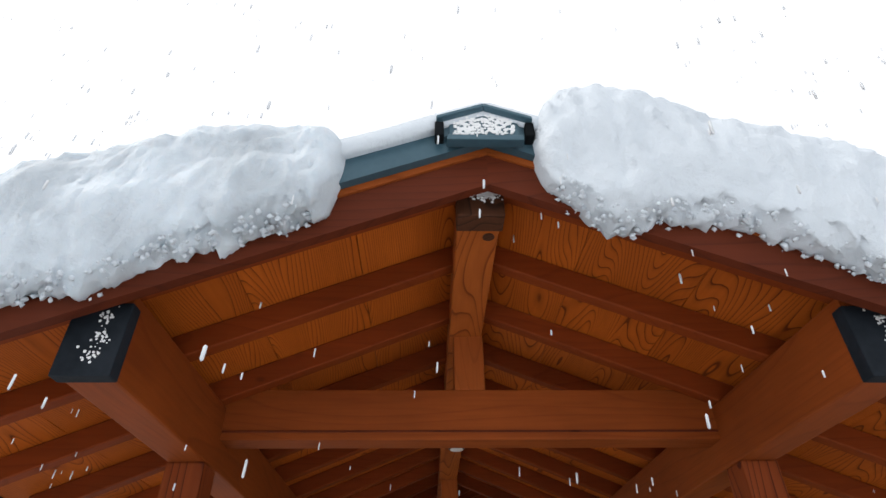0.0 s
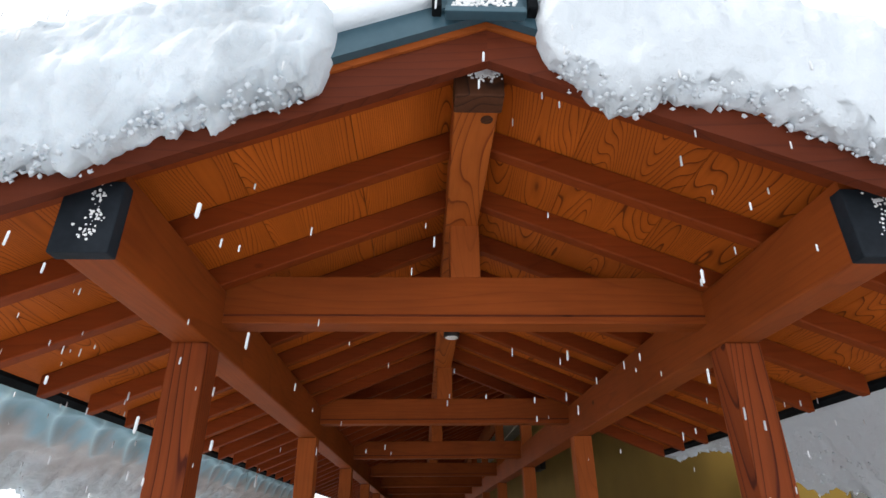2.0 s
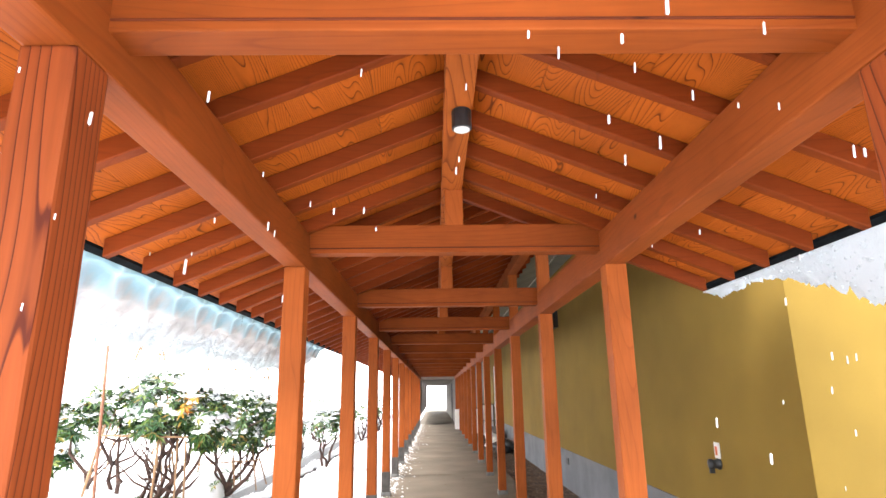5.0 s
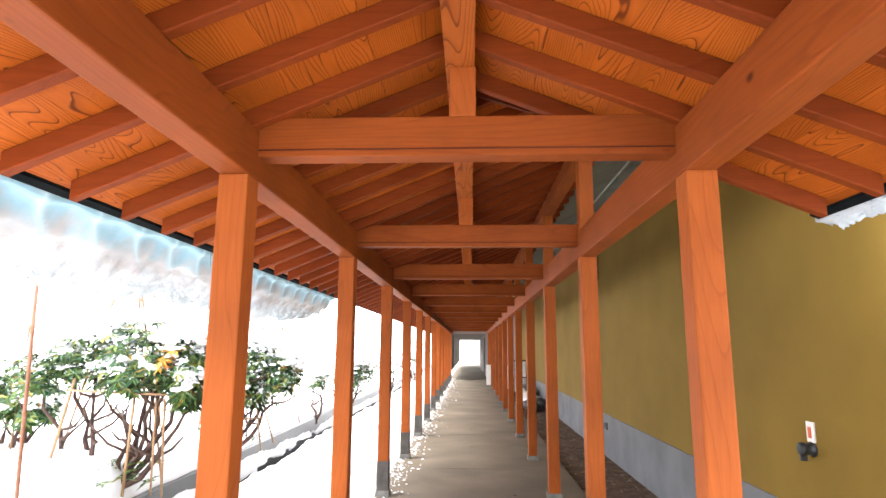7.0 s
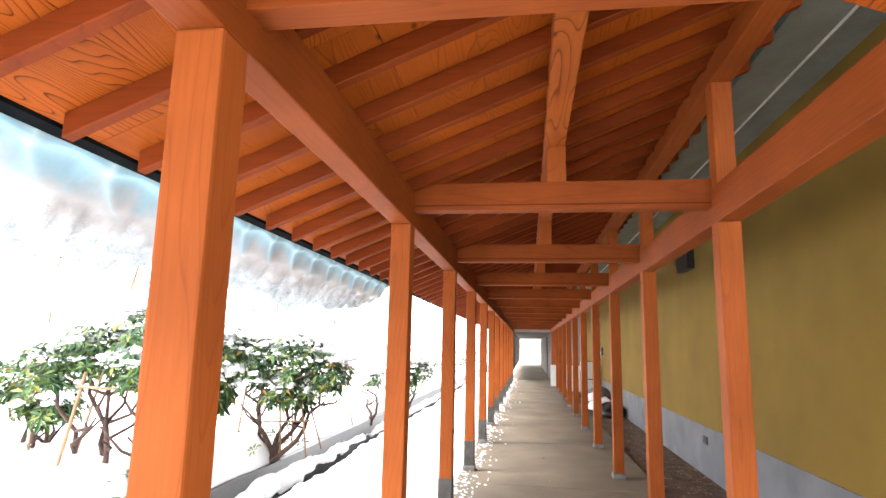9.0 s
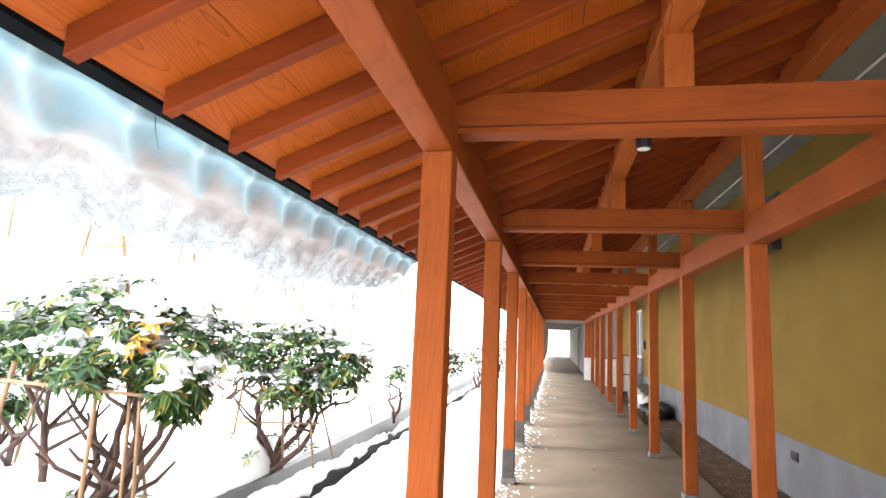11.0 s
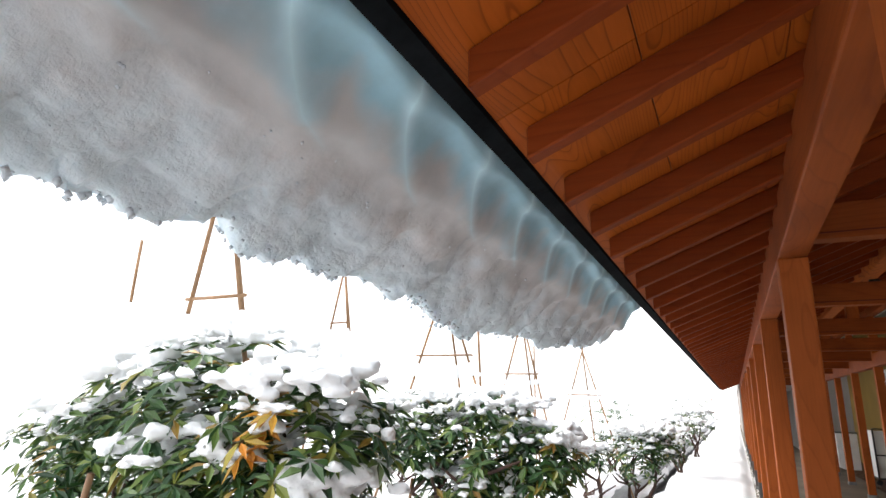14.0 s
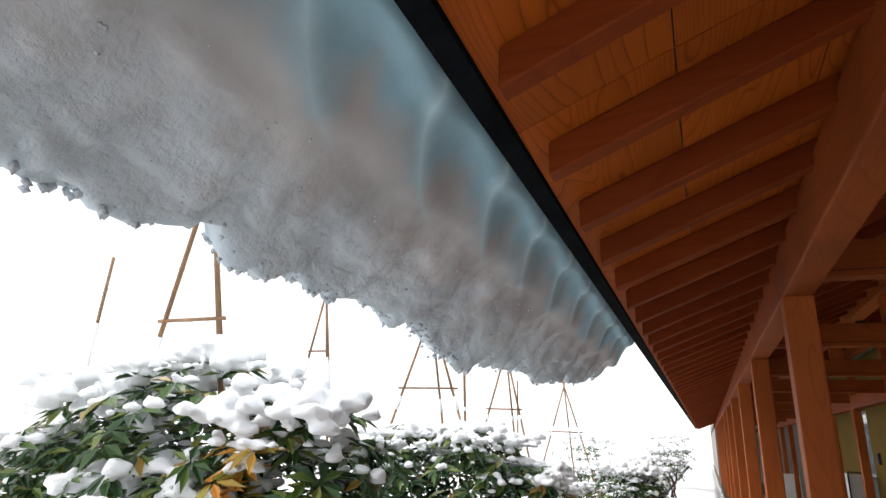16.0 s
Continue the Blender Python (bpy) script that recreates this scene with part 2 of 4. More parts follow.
BLUE_METAL = mottled("blue_painted_sheet", (0.035, 0.085, 0.115), (0.055, 0.115, 0.15), 4, 0.4, 0.2, 0.05)
BLACK_METAL = mottled("black_cap_sheet", (0.006, 0.009, 0.013), (0.016, 0.021, 0.028), 9, 0.75, 0.0, 0.1)
BLACK_METAL.node_tree.nodes["Principled BSDF"].inputs["Specular IOR Level"].default_value = 0.15
DARK_EAVE = mottled("dark_eave_sheet", (0.004, 0.005, 0.006), (0.012, 0.014, 0.016), 6, 0.95, 0.0, 0.1)
DARK_EAVE.node_tree.nodes["Principled BSDF"].inputs["Specular IOR Level"].default_value = 0.05
CONCRETE = mottled("worn_concrete", (0.098, 0.078, 0.054), (0.185, 0.150, 0.106), 1.1, 0.75, 0, 0.25, 45)
PLINTH = mottled("grey_plinth_render", (0.13, 0.135, 0.15), (0.19, 0.195, 0.21), 2.5, 0.85, 0, 0.3, 80)
OCHRE = mottled("ochre_render", (0.178, 0.107, 0.010), (0.226, 0.138, 0.015), 1.2, 0.9, 0, 0.35, 160, dist=0.002)
SOIL = mottled("brown_soil", (0.055, 0.03, 0.016), (0.15, 0.09, 0.05), 7, 0.95, 0, 1.0, 50, dist=0.02)
SHOE = mottled("grey_post_shoe", (0.12, 0.12, 0.12), (0.24, 0.24, 0.23), 12, 0.7, 0.2, 0.2)
LAMP_BODY = mottled("dark_grey_lamp", (0.03, 0.032, 0.035), (0.05, 0.052, 0.056), 9, 0.45, 0.5, 0.05)
GLASS_WHITE = mottled("frosted_lens", (0.75, 0.75, 0.73), (0.85, 0.85, 0.83), 9, 0.25, 0, 0.0)
SIDING = mottled("grey_siding", (0.085, 0.088, 0.078), (0.12, 0.122, 0.108), 3, 0.6, 0.0, 0.1)
GREYGREEN = mottled("grey_green_flashing", (0.16, 0.18, 0.16), (0.24, 0.26, 0.235), 3, 0.5, 0.1, 0.05)
WHITE_PAINT = mottled("white_paint", (0.72, 0.72, 0.70), (0.82, 0.82, 0.80), 4, 0.5, 0, 0.05)
DARK_PANEL = mottled("dark_grey_board", (0.20, 0.175, 0.155), (0.30, 0.265, 0.235), 3, 0.75, 0, 0.2, streak=(1, 1, 0.2))
BLACK_PLASTIC = mottled("black_plastic", (0.012, 0.012, 0.013), (0.03, 0.03, 0.032), 6, 0.5, 0, 0.05)


# ---- building helpers ----
def empty(name, label="", category="", group="", kind="", at=(0, 0, 0)):
    ob = new(name)
    ob.location = at
    return tagged(ob, label, category, group, kind)


def mesh_of(bm, material, name, smooth=False):
    me = bpy.data.meshes.new(name)
    bm.to_mesh(me)
    bm.free()
    for mat in material if isinstance(material, (list, tuple)) else [material]:
        me.materials.append(mat)
    if smooth:
        me.polygons.foreach_set("use_smooth", [True] * len(me.polygons))
    return me


def part(name, bm, material, parent=None, label="", smooth=False, at=None):
    me = bm if isinstance(bm, bpy.types.Mesh) else mesh_of(bm, material, name, smooth)
    ob = new(name, me)
    if parent:
        ob.parent = parent
    if at:
        ob.location = at
    return tagged(ob, label)


def thing(name, bm, material, label, category, group="", kind="", smooth=False, at=None):
    return tagged(part(name, bm, material, None, "", smooth, at), label, category, group, kind)


def boxes(*specs, bevel=0.006, seg=2):
    """Bevelled boxes (x0, x1, y0, y1, z0, z1) in one bmesh."""
    bm = bmesh.new()
    for x0, x1, y0, y1, z0, z1 in specs:
        m = Matrix.LocRotScale(((x0 + x1) / 2, (y0 + y1) / 2, (z0 + z1) / 2), None, (x1 - x0, y1 - y0, z1 - z0))
        bmesh.ops.create_cube(bm, size=1, matrix=m)
    if bevel:
        bmesh.ops.bevel(bm, geom=bm.edges[:], offset=bevel, segments=seg, affect="EDGES", profile=0.6)
    return bm


def prism(outline, axis, a, b, bevel=0.0):
    """An outline of (u, v) pushed from a to b along the axis; x: (y, z), y: (x, z), z: (x, y)."""
    bm = bmesh.new()
    put = {"x": lambda u, v, w: (w, u, v), "y": lambda u, v, w: (u, w, v), "z": lambda u, v, w: (u, v, w)}[axis]
    v0 = [bm.verts.new(put(u, v, a)) for u, v in outline]
    v1 = [bm.verts.new(put(u, v, b)) for u, v in outline]
    n = len(outline)
    bm.faces.new(v0)
    bm.faces.new(v1[::-1])
    for i in range(n):
        bm.faces.new((v0[i], v1[i], v1[(i + 1) % n], v0[(i + 1) % n]))
    bmesh.ops.recalc_face_normals(bm, faces=bm.faces[:])
    if bevel:
        bmesh.ops.bevel(bm, geom=bm.edges[:], offset=bevel, segments=2, affect="EDGES")
    return bm


def tube(points, radii, sides=8, bm=None):
    """A round limb through the points."""
    bm = bm or bmesh.new()
    rings = []
    for i, p in enumerate(points):
        p = Vector(p)
        d = Vector(points[min(i + 1, len(points) - 1)]) - Vector(points[max(i - 1, 0)])
        q = d.to_track_quat("Z", "Y")
        r = radii[i] if isinstance(radii, (list, tuple)) else radii
        rings.append([bm.verts.new(p + q @ Vector((r * math.cos(k * math.tau / sides), r * math.sin(k * math.tau / sides), 0))) for k in range(sides)])
    for a, b in zip(rings, rings[1:]):
        for k in range(sides):
            bm.faces.new((a[k], a[(k + 1) % sides], b[(k + 1) % sides], b[k]))
    bm.faces.new(rings[0][::-1])
    bm.faces.new(rings[-1])
    return bm


def disc_stack(profile, sides=20, bm=None, at=(0, 0, 0)):
    """A turned body from (radius, z) pairs."""
    bm = bm or bmesh.new()
    rings = [[bm.verts.new((at[0] + r * math.cos(k * math.tau / sides), at[1] + r * math.sin(k * math.tau / sides), at[2] + z)) for k in range(sides)] for r, z in profile]
    for a, b in zip(rings, rings[1:]):
        for k in range(sides):
            bm.faces.new((a[k], a[(k + 1) % sides], b[(k + 1) % sides], b[k]))
    bm.faces.new(rings[0][::-1])
    bm.faces.new(rings[-1])
    bmesh.ops.recalc_face_normals(bm, faces=bm.faces[:])
    return bm


def sheet_pair(xs, ys, top, bottom):
    """A closed body between two height fields over a grid, welded round the rim."""
    nx, ny = len(xs), len(ys)
    T = np.array([[top(x, y) for y in ys] for x in xs])
    B = np.array([[bottom(x, y) for y in ys] for x in xs])
    B = np.minimum(B, T)
    verts = [(x, y, T[i, j]) for i, x in enumerate(xs) for j, y in enumerate(ys)]
    verts += [(x, y, B[i, j]) for i, x in enumerate(xs) for j, y in enumerate(ys)]
    off = nx * ny
    faces = []
    for i in range(nx - 1):
        for j in range(ny - 1):
            a, b, c, d = i * ny + j, (i + 1) * ny + j, (i + 1) * ny + j + 1, i * ny + j + 1
            faces.append((a, b, c, d))
            faces.append((off + d, off + c, off + b, off + a))
    rim = [(i, 0) for i in range(nx)] + [(nx - 1, j) for j in range(1, ny)] + [(i, ny - 1) for i in range(nx - 2, -1, -1)] + [(0, j) for j in range(ny - 2, 0, -1)]
    for k, (i, j) in enumerate(rim):
        i2, j2 = rim[(k + 1) % len(rim)]
        a, b = i * ny + j, i2 * ny + j2
        faces.append((b, a, off + a, off + b))
    return verts, faces


def raw_mesh(name, verts, faces, material, smooth=True):
    me = bpy.data.meshes.new(name)
    me.from_pydata(verts, [], faces)
    for mat in material if isinstance(material, (list, tuple)) else [material]:
        me.materials.append(mat)
    if smooth:
        me.polygons.foreach_set("use_smooth", [True] * len(me.polygons))
    me.update()
    return me


def nz(x, y, z=0.0, s=1.0, octaves=4):
    return noise.fractal(Vector((x * s, y * s, z * s)), 0.9, 2.1, octaves)


def smooth01(t):
    t = max(0.0, min(1.0, t))
    return t * t * (3 - 2 * t)


# ---- plan ----
BAY = 2.12                 # post to post along the walk
HALF = 0.91                # walk's middle to the posts
BEAM_Z0, BEAM_Z1 = 2.235, 2.442
SLOPE = 0.41
END_Y = 29.4               # far mouth of the walk
TURN_Y = 2.66              # where the gable roof changes into the lean-to
TUNNEL_Y = 28.8            # start of the closed part
WALL_X, CORNER_Y = 2.10, 2.465
EAVE_X = 1.605


def rafter_low(x, lean=False):
    return 2.795 + SLOPE * x if lean else 2.795 - SLOPE * abs(x)


# ---- walk and ground ----
bm = bmesh.new()
bmesh.ops.create_grid(bm, x_segments=8, y_segments=8, size=400, matrix=Matrix.Translation((0, 0, -0.5)))
thing("ground", bm, SNOW, "snow-covered ground reaching to the horizon", "ground", kind="structure")

floor = empty("floor", "worn beige concrete walkway floor in slabs", "floor", kind="structure")
y = -1.2
while y < 60:
    y1 = y + 3.0
    part("slab", boxes((-1.0, 1.28, y + 0.004, y1 - 0.004, -0.15, 0.0), bevel=0.006, seg=1), CONCRETE, floor)
    y = y1
# unseen front path, given snow white so it lights the front boarding from below
thing("path_front", boxes((-1.6, 1.6, -9.0, -1.2, -0.16, -0.02), bevel=0), SNOW, "unseen path before the walkway, snow-white to bounce light upward", "path", kind="structure")
thing("soil_strip", boxes((1.28, 2.2, -1.2, 31.0, -0.3, -0.05), bevel=0), SOIL, "bare brown soil strip with dead leaves along the wall", "soil", kind="structure")
DULL_GREY = mottled("dull_grey", (0.055, 0.05, 0.047), (0.11, 0.10, 0.095), 9, 0.8, 0, 0.2)
BAMBOO = mottled("dry_bamboo", (0.16, 0.085, 0.040), (0.30, 0.17, 0.08), 5, 0.55, 0, 0.1)
BAMBOO_RED = mottled("red_brown_cane", (0.16, 0.055, 0.03), (0.28, 0.12, 0.06), 5, 0.55, 0, 0.1)
BARK = mottled("dark_bark", (0.035, 0.018, 0.014), (0.10, 0.055, 0.04), 14, 0.9, 0, 0.8, 90, dist=0.01)


def leaf_material(name, stops):
    m, n, l, b = nodes_of(name)
    g = n.new("ShaderNodeNewGeometry")
    r = ramp(n, stops)
    l.new(g.outputs["Random Per Island"], r.inputs[0])
    l.new(r.outputs[0], b.inputs["Base Color"])
    b.inputs["Roughness"].default_value = 0.38
    b.inputs["Specular IOR Level"].default_value = 0.45
    return m


LEAF = leaf_material("evergreen_leaf", [(0.0, (0.012, 0.042, 0.012)), (0.4, (0.030, 0.085, 0.022)), (0.74, (0.075, 0.135, 0.026)), (0.93, (0.17, 0.20, 0.035)), (1.0, (0.28, 0.15, 0.025))])
LEAF_GOLD = leaf_material("yellowed_leaf", [(0.0, (0.45, 0.16, 0.015)), (0.5, (0.50, 0.27, 0.03)), (1.0, (0.22, 0.22, 0.03))])
DEAD_LEAF = leaf_material("dead_leaf", [(0.0, (0.05, 0.025, 0.012)), (0.6, (0.16, 0.085, 0.04)), (1.0, (0.32, 0.20, 0.10))])
DITCH_BLACK = mottled("dark_ditch", (0.004, 0.005, 0.006), (0.015, 0.016, 0.018), 6, 0.35, 0, 0.3)
RED_LABEL = mottled("orange_red_label", (0.55, 0.10, 0.03), (0.62, 0.13, 0.04), 6, 0.5, 0, 0.0)
GLASS = nodes_of("window_glass")[0]
_b = GLASS.node_tree.nodes["Principled BSDF"]
_b.inputs["Base Color"].default_value = (0.55, 0.65, 0.70, 1)
_b.inputs["Roughness"].default_value, _b.inputs["Metallic"].default_value = 0.06, 0.0
_b.inputs["Transmission Weight"].default_value = 0.6
FLAKE = snow_material("snow_flake", bump=0.0)

# ---- timber frame ----
post_l = empty("timber_post", "reddish stained square timber post on a grey shoe", "post", "walkway posts")
part("shaft", boxes((-0.06, 0.06, -0.06, 0.06, 0.06, BEAM_Z0), bevel=0.009), W_POST, post_l)
part("shoe", boxes((-0.075, 0.075, -0.075, 0.075, 0.0, 0.06), bevel=0.008), SHOE, post_l, "grey post shoe")
post_r = copy_thing(post_l, pose(HALF, BAY, 0))
for x in (-HALF, HALF):
    old = empty("timber_post", "weathered front post with bold red grain", "post", "walkway posts", at=(x, 0, 0))
    part("shaft", boxes((-0.06, 0.06, -0.06, 0.06, 0.06, BEAM_Z0), bevel=0.009), W_POST_OLD, old)
    part("shoe", boxes((-0.075, 0.075, -0.075, 0.075, 0.0, 0.06), bevel=0.008), SHOE, old, "grey post shoe")
posts = 0
for k in range(1, 14):
    for x in (-HALF, HALF):
        if k == 1 and x > 0:
            continue
        m = pose(x, BAY * k, 0, 0, 0, 180 if (k + (x > 0)) % 2 else 0)
        if x > 0:
            copy_thing(post_r, m)
        elif posts == 0:
            post_l.matrix_basis = m
            # dark grey shell round the shaft up to 0.36 m
            grey_foot = part("grey_foot", boxes((-0.064, 0.064, -0.064, 0.064, 0.058, 0.36), bevel=0.009), DULL_GREY, post_l, "dark grey lower length of the post")
        else:
            copy_thing(post_l, m)
        posts += 1

for side, x in (("west", -HALF), ("east", HALF)):
    beam = empty("eave_beam", "long stained eave beam on the post tops", "beam", "eave beams")
    part("timber", boxes((x - 0.06, x + 0.06, -0.728, END_Y, BEAM_Z0, BEAM_Z1), bevel=0.008), W_BEAM_Y, beam)
    cap = part("end_cap", boxes((x - 0.066, x + 0.066, -0.736, -0.695, BEAM_Z0 - 0.006, BEAM_Z0 + 0.176), bevel=0.004), BLACK_METAL, beam, "black sheet metal beam cap")
    random.seed(5 if x < 0 else 6)
    bmc = bmesh.new()
    for k in range(70):
        u, v = random.gauss(0.016, 0.011), random.choice((-0.045, -0.005, 0.045)) + random.gauss(0, 0.011)
        r = random.uniform(0.0015, 0.0042)
        bmesh.ops.create_icosphere(bmc, subdivisions=1, radius=r, matrix=Matrix.LocRotScale((x + u, -0.737, 2.33 + v), None, (1, 0.5, 1)))
    part("stuck_snow", bmc, SNOW, cap, "snow stuck to the cap")

for k in range(0, 14):
    y = BAY * k + 0.03
    tie = empty("tie_beam", "stained tie beam across the walk with a groove", "beam", "tie beams")
    low, top = (2.328, 2.505) if k == 0 else (2.332, 2.500)
    part("timber", boxes((-0.875, 0.875, y, y + 0.10, low, top), bevel=0.005), W_BEAM_X, tie)
    part("groove_strip", boxes((-0.849, 0.849, y - 0.004, y + 0.02, low + 0.025, low + 0.032), bevel=0.002, seg=1), W_BARGE, tie)
    part("king_post", boxes((-0.058, 0.052, y + 0.0, y + 0.11, top - 0.002, 2.72), bevel=0.006), W_POST, tie)

ridge = empty("ridge_beam", "lighter ridge beam with weathered end and a knot", "beam")
part("timber", boxes((-0.075, 0.047, -0.715, END_Y, 2.715, 2.825), bevel=0.006), W_RIDGE, ridge)
end = part("end_grain", boxes((-0.079, 0.051, -0.732, -0.66, 2.686, 2.806), bevel=0.005), W_DARK, ridge, "dark weathered beam end")
bmc = bmesh.new()
random.seed(11)
for k in range(120):
    bmesh.ops.create_icosphere(bmc, subdivisions=1, radius=random.uniform(0.002, 0.006), matrix=Matrix.LocRotScale((random.gauss(0.0, 0.020), -0.734, random.gauss(2.762, 0.013)), None, (1, 0.6, 1)))
part("stuck_snow", bmc, SNOW, end, "snow stuck to the beam end")
part("knot", disc_stack([(0.018, -0.002), (0.016, 0.002), (0.010, 0.001)], 14), W_DARK, ridge, at=(0.018, -0.60, 2.714))


# ---- roof ----
def slope_piece(x0, x1, low, y0, y1, lean, depth):
    """A piece lying along the slope between x0 and x1, its underside `low` above the rafters' underside."""
    za, zb = rafter_low(x0, lean) + low, rafter_low(x1, lean) + low
    return prism([(x0, za), (x1, zb), (x1, zb + depth), (x0, za + depth)], "y", y0, y1)


roof_front = empty("roof_front", "gable roof over the walkway entrance with orange boarding", "roof", kind="structure")
roof_back = empty("roof_back", "lean-to roof of the walkway rising to the building", "roof", kind="structure")


def rafter_mesh(x0, x1, lean):
    bm = slope_piece(x0, x1, 0.0, -0.024, 0.024, lean, 0.082)
    bmesh.ops.bevel(bm, geom=bm.edges[:], offset=0.004, segments=1, affect="EDGES")
    return mesh_of(bm, W_RAFTER, "rafter")


left_raf, right_raf, lean_raf = rafter_mesh(-EAVE_X + 0.005, -0.005, False), rafter_mesh(0.005, EAVE_X - 0.005, False), rafter_mesh(-EAVE_X + 0.005, 1.22, True)
n = -2
while True:
    y = BAY / 6 * n
    n += 1
    if y > END_Y - 0.1:
        break
    if y < TURN_Y:
        part("rafter", left_raf, None, roof_front, at=(0, y, 0))
        part("rafter", right_raf, None, roof_front, at=(0, y, 0))
    else:
        part("rafter", lean_raf, None, roof_back, at=(0, y, 0))
part("verge_rafter", rafter_mesh(-EAVE_X, -0.005, False), None, roof_front, at=(0, -0.76, 0))
part("verge_rafter", rafter_mesh(0.005, EAVE_X, False), None, roof_front, at=(0, -0.76, 0))


def boarding(x0, x1, y0, y1, lean, step=0.32):
    bm = bmesh.new()
    x = x0
    while x < x1 - 0.02:
        xe = min(x + step, x1)
        yy = y0
        while yy < y1 - 0.02:
            ye = min(yy + 1.82, y1)
            za, zb = rafter_low(x, lean) + 0.082, rafter_low(xe, lean) + 0.082
            g = 0.0015
            vs = [bm.verts.new(c) for c in ((x + g, yy + g, za), (xe - g, yy + g, zb), (xe - g, ye - g, zb), (x + g, ye - g, za), (x + g, yy + g, za + 0.014), (xe - g, yy + g, zb + 0.014), (xe - g, ye - g, zb + 0.014), (x + g, ye - g, za + 0.014))]
            for f in ((3, 2, 1, 0), (4, 5, 6, 7), (0, 1, 5, 4), (1, 2, 6, 5), (2, 3, 7, 6), (3, 0, 4, 7)):
                bm.faces.new([vs[i] for i in f])
            yy = ye
        x = xe
    return bm


ceil = part("ceiling", boarding(-EAVE_X - 0.040, 0.0, -0.78, TURN_Y, False), W_BOARD)
tagged(ceil, "orange stained roof boarding with flame grain", "ceiling", kind="structure")
ceil = part("ceiling", boarding(0.0, EAVE_X + 0.040, -0.78, TURN_Y, False), W_BOARD)
tagged(ceil, "orange stained roof boarding with flame grain", "ceiling", kind="structure")
ceil = part("ceiling", boarding(-EAVE_X - 0.040, 1.22, TURN_Y, END_Y, True), W_BOARD_BACK)
tagged(ceil, "orange stained roof boarding under the lean-to", "ceiling", kind="structure")

# metal roofing, verge and eave trims
for s in (-1, 1):
    a, b = (-EAVE_X - 0.085, 0.0) if s < 0 else (0.0, EAVE_X + 0.085)
    part("roof_sheet", slope_piece(a, b, 0.098, -0.80, TURN_Y, False, 0.035), BLUE_METAL, roof_front)
    part("bargeboard", slope_piece(a, b, -0.072, -0.815, -0.787, False, 0.104), W_BARGE, roof_front, "dark brown bargeboard")
    part("fascia_strip", slope_piece(a, b, 0.033, -0.822, -0.787, False, 0.021), W_FASCIA, roof_front, "bright orange fascia strip")
    part("verge_flashing", slope_piece(a, b, 0.055, -0.845, -0.79, False, 0.108), BLUE_METAL, roof_front, "blue painted verge flashing")
    y1 = END_Y if s < 0 else TURN_Y
    e = s * EAVE_X
    ze = rafter_low(EAVE_X)
    part("eave_edge", prism([(e + s * 0.040, ze + 0.050), (e + s * 0.080, ze + 0.034), (e + s * 0.088, ze + 0.072), (e + s * 0.040, ze + 0.098)], "y", -0.80, y1), DARK_EAVE, roof_front if s > 0 else roof_back, "black metal eave edge")
part("roof_sheet", slope_piece(-EAVE_X - 0.085, 1.30, 0.098, TURN_Y, END_Y, True, 0.035), BLUE_METAL, roof_back)
# board that closes the step between both roofs
part("step_board", prism([(0.0, rafter_low(0) + 0.05), (1.22, rafter_low(1.22) + 0.13), (1.22, rafter_low(1.22, True) + 0.1), (0.0, rafter_low(0) + 0.1)], "y", TURN_Y, TURN_Y + 0.02), W_BARGE, roof_back)
# upper purlin and stub posts of the lean-to
part("upper_purlin", boxes((0.85, 0.97, TURN_Y + 0.02, END_Y, 3.04, 3.17), bevel=0.007), W_BEAM_Y, roof_back)
for k in range(2, 14):
    part("stub_post", boxes((HALF - 0.055, HALF + 0.055, BAY * k - 0.055, BAY * k + 0.055, BEAM_Z1 - 0.004, 3.045), bevel=0.007), W_POST, roof_back)
part("soffit_board", prism([(1.30, rafter_low(1.30, True) + 0.10), (1.79, rafter_low(1.79, True) + 0.04), (1.79, rafter_low(1.79, True) + 0.14), (1.30, rafter_low(1.30, True) + 0.14)], "y", TURN_Y + 0.3, 29), GREYGREEN, roof_back, "grey-green flashing board")
# added board that stops sky light leaking through the gap onto the wall
part("skylight_stop", boxes((1.74, WALL_X, TURN_Y + 0.3, 29, 3.66, 3.69), bevel=0), GREYGREEN, roof_back, "grey-green board added to keep sky light off the wall top")
part("white_seam", prism([(1.73, rafter_low(1.73, True) + 0.028), (1.742, rafter_low(1.73, True) + 0.032), (1.742, rafter_low(1.73, True) + 0.06), (1.73, rafter_low(1.73, True) + 0.06)], "y", TURN_Y + 0.3, 29), WHITE_PAINT, roof_back, "white seam line")

# ridge cap over the entrance
cap = part("ridge_cap", prism([(-0.128, 2.838), (-0.008, 2.898), (0.112, 2.838), (0.112, 2.915), (-0.008, 2.962), (-0.128, 2.915)], "y", -0.86, TURN_Y, 0.004), BLUE_METAL, roof_front, "blue metal ridge cap")
part("end_plate", prism([(-0.102, 2.842), (0.085, 2.842), (0.085, 2.905), (-0.008, 2.943), (-0.102, 2.905)], "y", -0.868, -0.855, 0.002), BLUE_METAL, cap)
part("plate_lip", boxes((-0.108, 0.092, -0.885, -0.855, 2.815, 2.833), bevel=0.003), BLUE_METAL, cap)
for x in (-0.128, 0.112):
    part("bracket", boxes((x - 0.012, x + 0.012, -0.88, -0.84, 2.838, 2.888), bevel=0.004), DARK_EAVE, cap)
